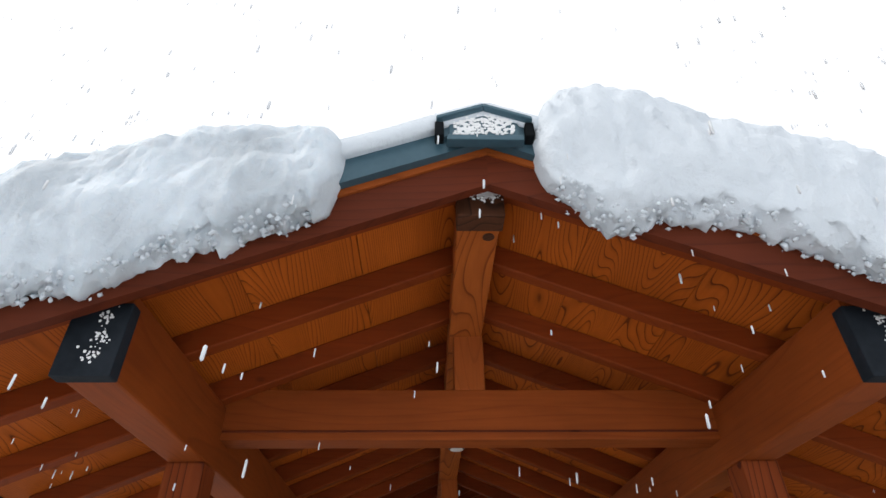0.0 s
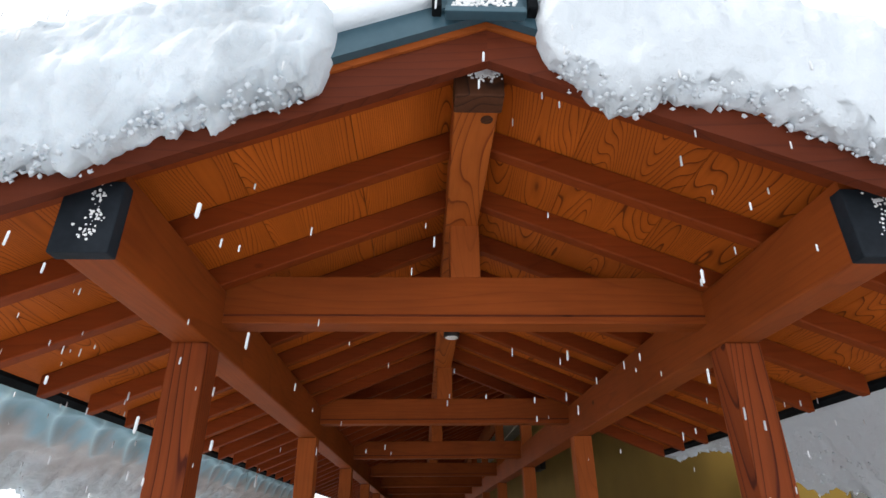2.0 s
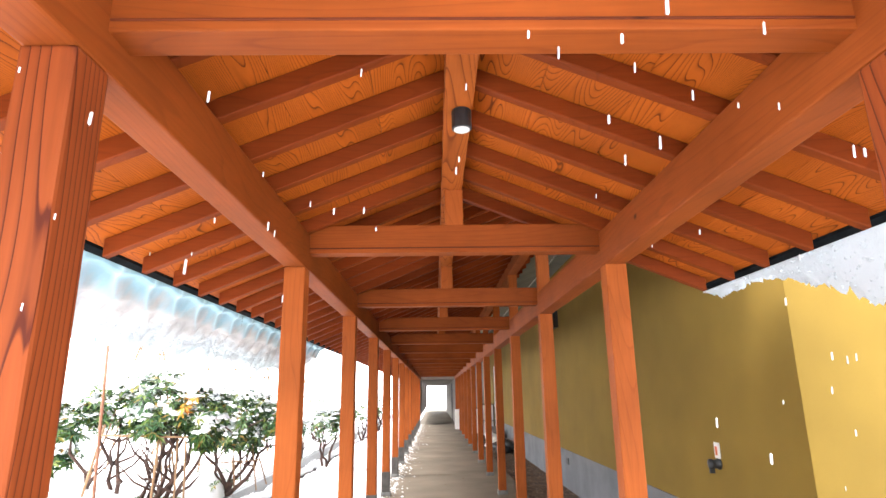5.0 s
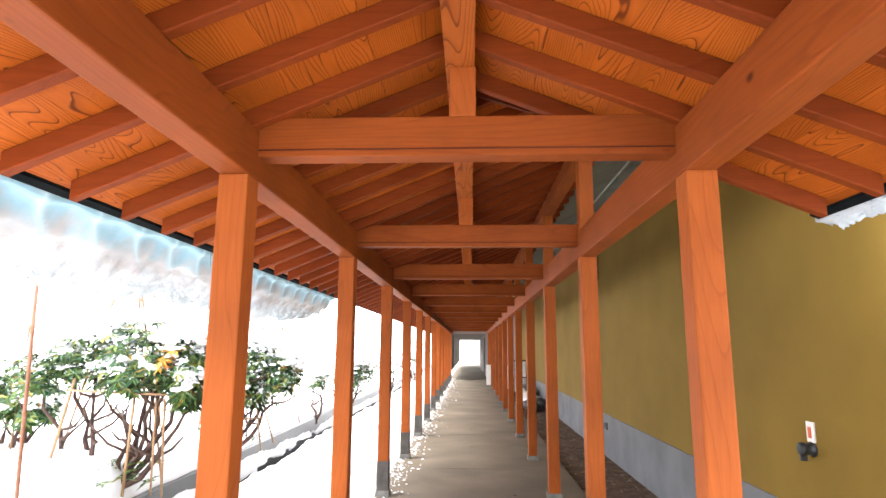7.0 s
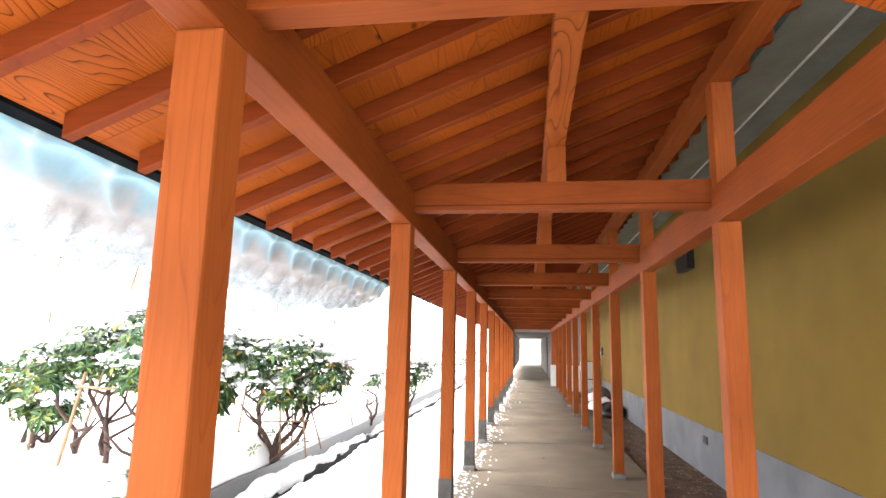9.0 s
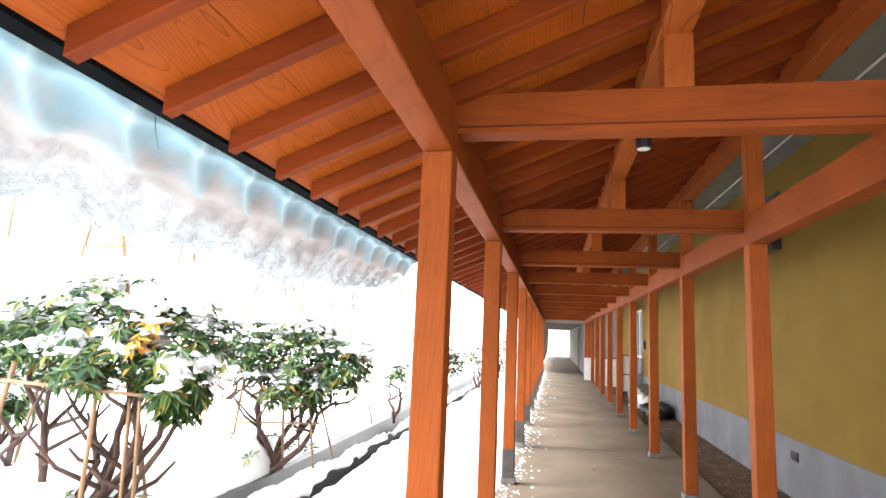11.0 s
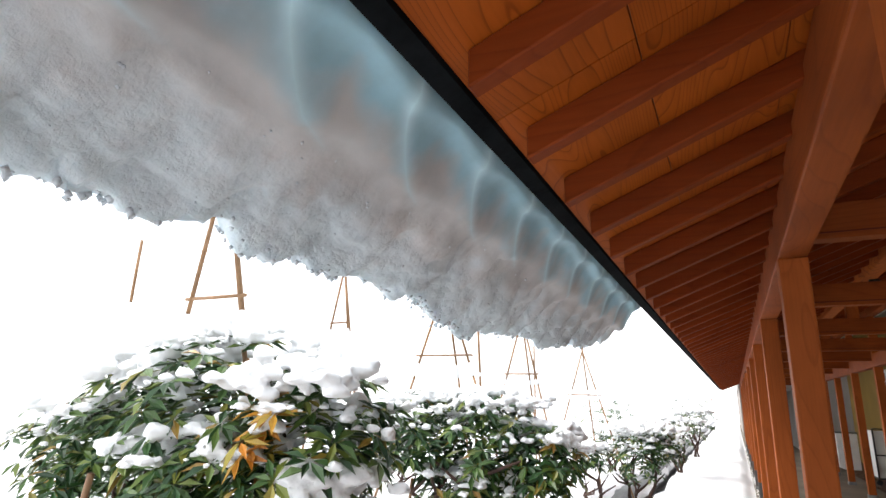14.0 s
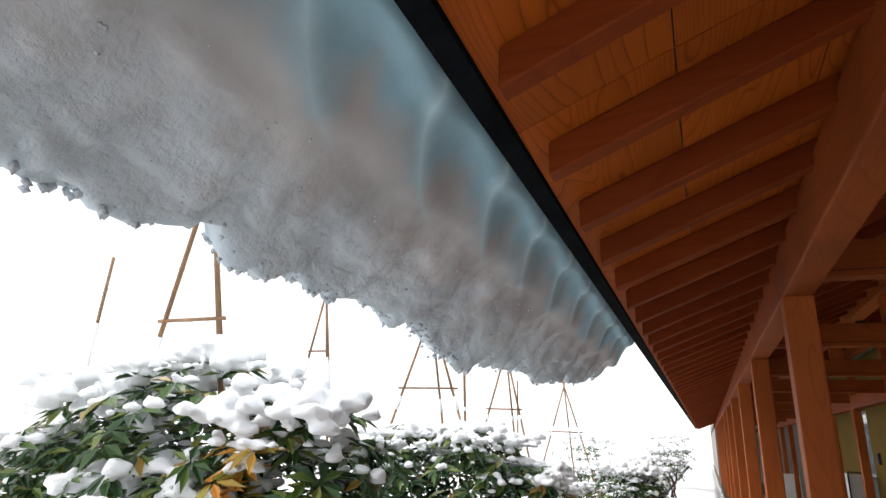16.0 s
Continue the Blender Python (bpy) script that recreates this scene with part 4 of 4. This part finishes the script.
def lump(verts, faces, c, r, rng, flat=0.6):
    """A rounded, uneven clump of snow."""
    bm = bmesh.new()
    bmesh.ops.create_icosphere(bm, subdivisions=2, radius=1)
    o = len(verts)
    seed = rng.uniform(0, 50)
    for v in bm.verts:
        k = 1 + 0.45 * noise.noise(v.co * 1.6 + Vector((seed, seed, 0))) + 0.22 * noise.noise(v.co * 3.9 + Vector((0, seed, seed)))
        z = v.co.z * flat if v.co.z > 0 else v.co.z * 0.32
        verts.append((c[0] + v.co.x * r * k, c[1] + v.co.y * r * k, c[2] + z * r * k))
    faces.extend(tuple(o + v.index for v in f.verts) for f in bm.faces)
    bm.free()


def shrub(label, base, lobes, whorls, leaf, seed, trunks=5, gold=None, snow_share=0.45, under=0):
    """Trained evergreen shrub: crooked trunks, leaf whorls in lobes (x, y, z, rx, ry, rz), snow on top."""
    rng = random.Random(seed)
    ob = empty("evergreen_shrub", label, "shrub", "garden shrubs", at=base)
    b = Vector(base)
    bm = bmesh.new()
    for k in range(trunks):
        L = lobes[k % len(lobes)]
        tip = Vector((L[0] + rng.uniform(-0.5, 0.5) * L[3], L[1] + rng.uniform(-0.4, 0.4) * L[4], L[2] - 0.05)) - b
        start = Vector((rng.uniform(-0.07, 0.07), rng.uniform(-0.07, 0.07), -0.15))
        pts, side = [], Vector((tip.x, tip.y, 0))
        for i in range(8):
            t = i / 7
            p = start.lerp(tip, t)
            bow = math.sin(t * math.pi) * 0.12
            p += Vector((side.x, side.y, 0)) * bow * 2.2 + Vector((rng.uniform(-1, 1), rng.uniform(-1, 1), rng.uniform(-0.6, 0.6))) * 0.07 * math.sin(t * math.pi)
            pts.append(p)
        tube(pts, [0.030 - 0.020 * i / 7 for i in range(8)], 7, bm)
        for j in range(4):
            i = rng.randint(3, 6)
            q = pts[i]
            e = q + Vector((rng.uniform(-0.32, 0.32), rng.uniform(-0.22, 0.22), rng.uniform(0.08, 0.34)))
            m = q.lerp(e, 0.5) + Vector((rng.uniform(-0.06, 0.06), rng.uniform(-0.05, 0.05), -0.02))
            tube([q, m, e], [0.015, 0.012, 0.007], 6, bm)
    part("trunk", bm, BARK, ob, "dark crooked trunks", True)
    verts, faces, gv, gf, sv, sf = [], [], [], [], [], []
    for k in range(whorls):
        L = lobes[rng.randrange(len(lobes))]
        while True:
            d = Vector((rng.uniform(-1, 1), rng.uniform(-1, 1), rng.uniform(-1, 1)))
            if 0.25 < d.length < 1:
                break
        c = Vector((L[0] + d.x * L[3], L[1] + d.y * L[4], L[2] + d.z * L[5]))
        axis = Vector((d.x * 0.7, d.y * 0.7, 0.8 + 0.4 * d.z))
        near_gold = gold and (c - Vector(gold[:3])).length < gold[3]
        leaf_whorl(gv if near_gold else verts, gf if near_gold else faces, c - b, axis, rng.randint(6, 9), leaf, rng.uniform(0.0, 0.55), rng)
        if d.z > 0.05 and rng.random() < snow_share:
            for _ in range(6):
                lump(sv, sf, c - b + Vector((rng.gauss(0, 0.045), rng.gauss(0, 0.045), 0.012 + rng.gauss(0, 0.012))), rng.uniform(0.012, 0.034), rng, 0.8)
    for k in range(under):
        a, r = rng.uniform(0, math.tau), rng.uniform(0.05, 0.45)
        c = b + Vector((math.cos(a) * r, math.sin(a) * r, rng.uniform(0.03, 0.22)))
        leaf_whorl(verts, faces, c - b, Vector((rng.uniform(-0.5, 0.5), rng.uniform(-0.5, 0.5), 1)), 7, leaf * 0.9, 0.0, rng)
    part("leaves", raw_mesh("leaves", verts, faces, LEAF, False), None, ob, "long glossy green leaves")
    if gv:
        part("yellowed_leaves", raw_mesh("yellowed_leaves", gv, gf, LEAF_GOLD, False), None, ob, "yellow and orange leaves")
    for L in lobes:
        for k in range(int(11 * snow_share)):
            a, r = rng.uniform(0, math.tau), math.sqrt(rng.random()) * 0.85
            c = Vector((L[0] + math.cos(a) * r * L[3], L[1] + math.sin(a) * r * L[4], L[2] + L[5] * (1.0 - 0.45 * r * r)))
            for _ in range(16):
                lump(sv, sf, c - b + Vector((rng.gauss(0, 0.075), rng.gauss(0, 0.06), rng.gauss(0, 0.022))), rng.uniform(0.018, 0.05), rng, 0.8)
    load = part("snow_load", raw_mesh("snow_load", sv, sf, SNOW), None, ob, "clumps of snow on the leaves")
    load["kind"] = "stuff"
    melt = load.modifiers.new("melt_together", "REMESH")
    melt.mode, melt.voxel_size, melt.use_smooth_shade = "VOXEL", 0.010 if whorls > 150 else 0.018, True
    soft = load.modifiers.new("soften", "SMOOTH")
    soft.factor, soft.iterations = 0.4, 1
    return ob


shrub("trained evergreen shrub with crooked trunks under snow clumps", (-3.12, 5.02, 0.36), [(-3.45, 5.08, 1.48, 0.36, 0.36, 0.26), (-2.95, 5.02, 1.52, 0.40, 0.38, 0.29), (-2.52, 5.02, 1.44, 0.30, 0.34, 0.24), (-2.90, 4.92, 1.29, 0.42, 0.26, 0.16), (-2.44, 4.95, 1.17, 0.13, 0.18, 0.17), (-3.85, 5.12, 1.32, 0.30, 0.32, 0.24)], 680, 0.095, 51, 9, (-2.52, 4.76, 1.48, 0.15), 0.62, 30)
shrub("lower evergreen shrub with snow clumps between bamboo stakes", (-2.90, 7.1, 0.38), [(-3.15, 7.05, 1.33, 0.32, 0.4, 0.30), (-2.70, 7.05, 1.32, 0.36, 0.35, 0.32), (-2.32, 7.1, 1.20, 0.25, 0.3, 0.22), (-2.75, 7.1, 0.98, 0.45, 0.3, 0.16)], 460, 0.11, 52, 5, None, 0.65, 16)
shrub("low spreading evergreen shrub with yellowish leaves in snow", (-4.75, 5.9, 0.36), [(-4.55, 5.75, 1.08, 0.36, 0.35, 0.28), (-5.0, 5.9, 1.2, 0.4, 0.35, 0.28), (-4.3, 5.6, 0.92, 0.25, 0.25, 0.16)], 170, 0.12, 53, 4, None, 0.8)
shrub("evergreen shrub half buried in snow farther off", (-5.9, 6.3, 0.36), [(-5.8, 6.3, 1.30, 0.5, 0.4, 0.32)], 60, 0.12, 54, 3, None, 1.0)
shrub("small evergreen shrub beside the walkway in snow", (-2.35, 11.1, 0.30), [(-2.30, 11.0, 0.98, 0.40, 0.35, 0.34), (-2.02, 11.1, 1.10, 0.25, 0.3, 0.22)], 170, 0.10, 55, 3, None, 0.9)
shrub("tiny evergreen shrub poking out of the snow bank", (-2.85, 10.9, 0.30), [(-2.85, 10.9, 0.92, 0.2, 0.2, 0.16)], 34, 0.10, 56, 2, None, 0.8)
for k, (x, y, z, r) in enumerate(((-3.2, 14.5, 0.9, 0.6), (-2.4, 17.5, 1.0, 0.6), (-4.2, 19.0, 1.2, 0.9), (-2.3, 22.0, 1.1, 0.7), (-5.6, 10.5, 1.0, 0.7), (-6.8, 8.0, 1.0, 0.8), (-2.6, 27.0, 1.4, 0.9))):
    shrub("distant shrub almost hidden under a load of snow", (x, y, 0.30), [(x, y, z, r, r * 0.8, r * 0.5)], 60, 0.11, 60 + k, 3, None, 1.6)


# ---- bamboo supports ----
def cane(bm, a, b, r=0.012, nodes=True):
    a, b = Vector(a), Vector(b)
    n = max(2, int((b - a).length / 0.22))
    pts, rad = [], []
    for i in range(n + 1):
        p = a.lerp(b, i / n)
        u = (b - a).normalized() * 0.006
        if nodes and 0 < i < n:
            pts += [p - u, p, p + u]
            rad += [r, r * 1.22, r]
        else:
            pts.append(p)
            rad.append(r)
    return tube(pts, rad, 7, bm)


def frame_of(name, label, canes, bars, mat=BAMBOO, crust=0.0):
    base = canes[0][1]
    ob = empty(name, label, "bamboo support", "bamboo supports", at=base)
    b = Vector(base)
    for p, q, r in canes:
        p, q = Vector(p), Vector(q)
        if crust and p.z > crust > q.z:
            m = p.lerp(q, (p.z - crust) / (p.z - q.z))
            k = p.lerp(q, (p.z - 1.75) / (p.z - q.z))
            part("crusted_length", cane(bmesh.new(), m - b, k - b, r * 1.4, False), SNOW, ob, "snow-crusted length of pole", True)
            part("pole", cane(bmesh.new(), k - b, q - b, r), mat, ob, "", True)
            q = m
        part("pole", cane(bmesh.new(), p - b, q - b, r), mat, ob, "", True)
    for p, q, r in bars:
        part("crossbar", cane(bmesh.new(), Vector(p) - b, Vector(q) - b, r), BAMBOO, ob, "", True)
    return ob


def tripod(apex, feet, bar_z, label, r=0.013, mat=BAMBOO):
    A = Vector(apex)
    canes = [(A + (A - Vector(f)).normalized() * 0.15, Vector(f), r) for f in feet]
    hits = [A.lerp(Vector(f), (A.z - bar_z) / (A.z - f[2])) for f in feet]
    bars = [(hits[0] + (hits[0] - hits[1]) * 0.12, hits[1] + (hits[1] - hits[0]) * 0.12, r * 0.8)]
    return frame_of("bamboo_tripod", label, canes, bars, mat, bar_z - 0.06)


tripod((-3.05, 4.97, 2.55), [(-3.80, 5.25, 0.35), (-2.76, 5.25, 0.35), (-3.09, 5.62, 0.35)], 1.965, "bamboo tripod lashed over the trained shrub", 0.010)
frame_of("bamboo_pole", "weathered bamboo pole standing behind the shrub", [((-4.43, 5.6, 2.49), (-4.50, 5.6, 0.35), 0.010)], [], BAMBOO, 2.10)
tripod((-3.25, 7.5, 2.50), [(-3.93, 7.4, 0.35), (-2.47, 7.4, 0.35), (-3.2, 8.2, 0.35)], 1.91, "bamboo tripod lashed over the lower shrub", 0.010)
frame_of("bamboo_pole", "short bamboo post beside a tripod", [((-2.96, 7.5, 2.20), (-2.86, 7.5, 0.35), 0.010)], [], BAMBOO, 1.78)
tripod((-3.265, 9.5, 2.48), [(-3.83, 9.4, 0.35), (-2.73, 9.4, 0.35), (-3.2, 10.1, 0.35)], 1.86, "bamboo tripod behind the lower shrub in snow", 0.011)
frame_of("bamboo_pole", "far bamboo post beside a tripod", [((-3.13, 9.5, 2.16), (-3.12, 9.5, 0.35), 0.009)], [], BAMBOO, 1.80)
tripod((-3.17, 12.0, 2.32), [(-3.73, 11.9, 0.35), (-2.53, 11.9, 0.35), (-3.1, 12.6, 0.35)], 1.68, "thin bamboo tripod standing in deep snow", 0.011)
tripod((-4.49, 7.8, 2.8), [(-4.9, 7.7, 0.35), (-4.1, 7.7, 0.35), (-4.5, 8.4, 0.35)], 2.25, "bamboo tripod deep in the garden", 0.011)
frame_of("cane_stake", "tall thin red-brown cane standing in the snow", [((-2.49, 3.12, 1.90), (-2.43, 3.12, 0.0), 0.011)], [], BAMBOO_RED)
frame_of("stake_fence", "bamboo stakes with a rail under the trained shrub", [((-3.36, 4.80, 1.28), (-3.56, 4.80, 0.33), 0.013), ((-2.82, 4.80, 1.22), (-2.85, 4.80, 0.33), 0.012), ((-2.66, 4.85, 1.12), (-2.64, 4.85, 0.33), 0.009), ((-2.56, 4.80, 1.12), (-2.52, 4.80, 0.33), 0.010)], [((-3.42, 4.79, 1.18), (-2.50, 4.79, 1.15), 0.010)])
frame_of("stake_fence", "low bamboo stakes with a rail under the lower shrub", [((-3.22, 7.0, 1.05), (-3.30, 7.0, 0.33), 0.012), ((-2.84, 7.0, 1.16), (-2.78, 7.0, 0.33), 0.012), ((-2.58, 7.0, 0.92), (-2.49, 7.0, 0.33), 0.010)], [((-3.30, 6.99, 0.66), (-2.46, 6.99, 0.71), 0.010)])


# ---- things on and by the building ----
tap = empty("wall_tap", "dark wall hose coupling under a white plate", "tap", at=(WALL_X, 3.636, 0.966))
part("plate", boxes((-0.014, 0.0, -0.038, 0.038, 0.04, 0.16), bevel=0.004), WHITE_PAINT, tap, "white wall plate")
part("mark", boxes((-0.018, -0.012, -0.016, 0.016, 0.065, 0.13), bevel=0.001, seg=1), RED_LABEL, tap, "orange-red mark")
body = disc_stack([(0.044, 0.0), (0.044, 0.015), (0.034, 0.022), (0.034, 0.055), (0.039, 0.06), (0.039, 0.08), (0.022, 0.084)], 18)
body.transform(Matrix.Rotation(radians(-90), 4, "Y"))
part("coupling", body, LAMP_BODY, tap, "dark round coupling", True)
part("lever", boxes((-0.085, -0.045, -0.010, 0.010, -0.068, -0.030), bevel=0.004), LAMP_BODY, tap)
vent = empty("plinth_vent", "small dark vent grille in the plinth", "vent", at=(WALL_X - 0.012, 9.05, 0.405))
part("frame", boxes((-0.012, 0.0, -0.09, 0.09, -0.05, 0.05), bevel=0.003), LAMP_BODY, vent)
for k in range(5):
    part("slat", boxes((-0.018, -0.010, -0.08, 0.08, -0.042 + 0.018 * k, -0.033 + 0.018 * k), bevel=0.001, seg=1), BLACK_PLASTIC, vent)
hood = empty("vent_hood", "pale metal vent hood with a dark louvre on the ochre wall", "vent", at=(WALL_X, 9.5, 2.66))
part("louvre", boxes((-0.10, 0.0, -0.30, 0.30, 0.0, 0.36), bevel=0.006), BLACK_PLASTIC, hood, "dark louvre")
part("cover", prism([(-0.16, 0.36), (0.0, 0.36), (0.0, 0.68), (-0.04, 0.68), (-0.16, 0.44)], "y", -0.32, 0.32, 0.004), SIDING, hood, "pale grey cover")
box = empty("switch_box", "small dark switch box on the ochre wall", "switch box", at=(WALL_X, 19.4, 1.46))
part("case", boxes((-0.06, 0.0, -0.10, 0.10, -0.12, 0.12), bevel=0.008), BLACK_PLASTIC, box)

thing("wall_east_far", boxes((WALL_X + 0.01, WALL_X + 0.2, 21.5, 26.0, 0.0, 4.2), bevel=0), OCHRE, "ochre yellow wall beyond the glazed door", "wall", kind="structure")
door = empty("door_glazed", "glazed door with a white frame in the ochre building", "door", kind="structure", at=(WALL_X + 0.06, 20.75, 0))
for y in (-0.72, -0.03, 0.66):
    part("stile", boxes((-0.03, 0.03, y, y + 0.06, 0.05, 2.5), bevel=0.004), WHITE_PAINT, door)
for z in (0.05, 1.05, 2.44):
    part("rail", boxes((-0.028, 0.028, -0.66, 0.66, z, z + 0.07), bevel=0.004), WHITE_PAINT, door)
for y in (-0.66, 0.03):
    part("pane", boxes((-0.004, 0.004, y, y + 0.63, 0.12, 2.44), bevel=0), GLASS, door)
thing("wall_east_upper", boxes((WALL_X + 0.01, WALL_X + 0.2, 20.0, 21.5, 2.52, 4.2), bevel=0), OCHRE, "ochre wall above the glazed door", "wall", kind="structure")
thing("room_back", boxes((WALL_X + 2.2, WALL_X + 2.3, 19, 27, -0.1, 4.2), bevel=0), WHITE_PAINT, "pale inner wall behind the glazed door", "wall", kind="structure")
thing("floor_room", boxes((WALL_X + 0.2, WALL_X + 2.2, 19, 31.4, -0.2, 0.02), bevel=0), CONCRETE, "concrete floor of the room behind the door", "floor", kind="structure")
thing("wall_end", boxes((1.0, 6.0, TUNNEL_Y, TUNNEL_Y + 0.15, -0.1, 4.2), bevel=0), DARK_PANEL, "dark board wall closing the side yard", "wall", kind="structure")

trolley = empty("roll_trolley", "dark framed trolley with pale panels on wheels", "trolley", at=(1.72, 20.2, -0.05))
for dy in (-0.42, 0.40):
    for dx in (-0.2, 0.2):
        part("post", boxes((dx - 0.016, dx + 0.016, dy - 0.016, dy + 0.016, 0.12, 1.20), bevel=0.004), BLACK_PLASTIC, trolley)
        wheel = disc_stack([(0.05, -0.018), (0.06, -0.012), (0.06, 0.012), (0.05, 0.018)], 14)
        wheel.transform(Matrix.Translation((dx, dy, 0.06)) @ Matrix.Rotation(radians(90), 4, "X"))
        part("wheel", wheel, BLACK_PLASTIC, trolley, "", True)
for z in (0.12, 0.62, 1.18):
    part("rail", boxes((-0.2, 0.2, -0.43, -0.40, z, z + 0.03), bevel=0.004), BLACK_PLASTIC, trolley)
part("panel", boxes((-0.18, 0.18, -0.405, -0.395, 0.16, 1.16), bevel=0.002), WHITE_PAINT, trolley, "pale panel")
part("panel", boxes((-0.205, -0.195, -0.38, 0.38, 0.16, 1.16), bevel=0.002), WHITE_PAINT, trolley, "pale panel")
part("base", boxes((-0.2, 0.2, -0.42, 0.42, 0.12, 0.15), bevel=0.004), BLACK_PLASTIC, trolley)

pot = thing("round_tank", disc_stack([(0.12, 0.0), (0.26, 0.06), (0.33, 0.2), (0.34, 0.32), (0.29, 0.46), (0.18, 0.54), (0.10, 0.56)], 24), SHOE, "round grey tank standing on the soil", "tank", smooth=True, at=(1.74, 17.6, -0.05))
rng = random.Random(8)
v, f = [], []
for k in range(5):
    lump(v, f, (rng.uniform(-0.15, 0.15), rng.uniform(-0.2, 0.2), 0.08 + 0.05 * k), 0.2, rng, 0.9)
thing("white_sack", raw_mesh("white_sack", v, f, WHITE_PAINT), None, "crumpled white sack on the soil", "sack", at=(1.62, 16.5, -0.05))
v, f = [], []
for k in range(7):
    lump(v, f, (rng.uniform(-0.2, 0.2), rng.uniform(-0.4, 0.4), 0.06 + 0.02 * k), 0.22, rng, 0.8)
thing("black_sheeting", raw_mesh("black_sheeting", v, f, BLACK_PLASTIC), None, "heap of black plastic sheeting by the wall", "sheeting", at=(1.80, 15.6, -0.05))
sign = empty("folding_sign", "white folding sign standing on the floor", "sign", at=(0.98, 25.4, 0.0))
for a in (-1, 1):
    leg = boxes((-0.25, 0.25, -0.012, 0.012, 0.0, 0.85), bevel=0.005)
    leg.transform(Matrix.Translation((0, a * 0.16, 0)) @ Matrix.Rotation(radians(a * 10), 4, "X"))
    part("board", leg, WHITE_PAINT, sign)
crate = empty("white_crate", "white box standing near the posts", "box", at=(1.5, 23.6, -0.05))
part("case", boxes((-0.25, 0.25, -0.3, 0.3, 0.0, 0.95), bevel=0.012), WHITE_PAINT, crate)
part("lid", boxes((-0.26, 0.26, -0.31, 0.31, 0.95, 1.0), bevel=0.008), SIDING, crate)
tdoor = empty("door_dark", "dark board door in the closed passage", "door", kind="structure", at=(0.875, 34.0, 0))
part("leaf", boxes((-0.02, 0.02, -0.45, 0.45, 0.02, 2.05), bevel=0.004), BLACK_PLASTIC, tdoor)
part("frame", boxes((-0.03, 0.03, -0.52, -0.45, 0.0, 2.1), (-0.03, 0.03, 0.45, 0.52, 0.0, 2.1), (-0.03, 0.03, -0.45, 0.45, 2.05, 2.12), bevel=0.004), DULL_GREY, tdoor)


# a dry twig caught under the eave, and snow stuck to the front post
thing("twig", tube([(-1.692, 3.60, 2.170), (-1.705, 3.62, 2.140), (-1.712, 3.64, 2.117), (-1.720, 3.665, 2.085)], [0.0016, 0.0014, 0.0012, 0.0008], 5), BARK, "thin dry twig hanging from the eave edge", "twig")
rng = random.Random(19)
v, f = [], []
for k in range(16):
    lump(v, f, (-HALF + rng.gauss(0, 0.022), -0.062, 1.0 + rng.gauss(0, 0.05)), rng.uniform(0.006, 0.018), rng, 1.0)
thing("stuck_snow", raw_mesh("stuck_snow", v, f, SNOW), None, "small clump of snow stuck to the front post", "snow", kind="stuff")


# ---- snow in the air ----
random.seed(77)
verts, faces = [], []
for k in range(1900):
    x, y, z = random.uniform(-2.2, 2.2), random.uniform(-1.5, 0.5), random.uniform(0.6, 4.0)
    if abs(x) < 0.85 and y > -0.55 and z > 2.2:
        continue
    if (x + 0.13) ** 2 + (y + 1.85) ** 2 < 0.25 or (abs(x) < 0.5 and z < 1.9):
        continue
    o, r = len(verts), random.uniform(0.0012, 0.0026) * random.choice((1.0, 1.0, 1.5))
    long = random.uniform(2.0, 5.0)
    verts.append((x, y, z - (long + 1) * r))
    for h in (-long, long):
        for a in (0.0, 2.1, 4.2):
            verts.append((x + math.cos(a) * r + 0.06 * h * r, y + math.sin(a) * r, z + h * r))
    verts.append((x + 0.06 * long * r, y, z + (long + 1) * r))
    for a, b in ((1, 2), (2, 3), (3, 1)):
        faces += [(o, o + b, o + a), (o + a, o + b, o + b + 3, o + a + 3), (o + a + 3, o + b + 3, o + 7)]
thing("falling_snow", raw_mesh("falling_snow", verts, faces, FLAKE), None, "snow flakes in the air before the entrance", "snowfall", kind="stuff")
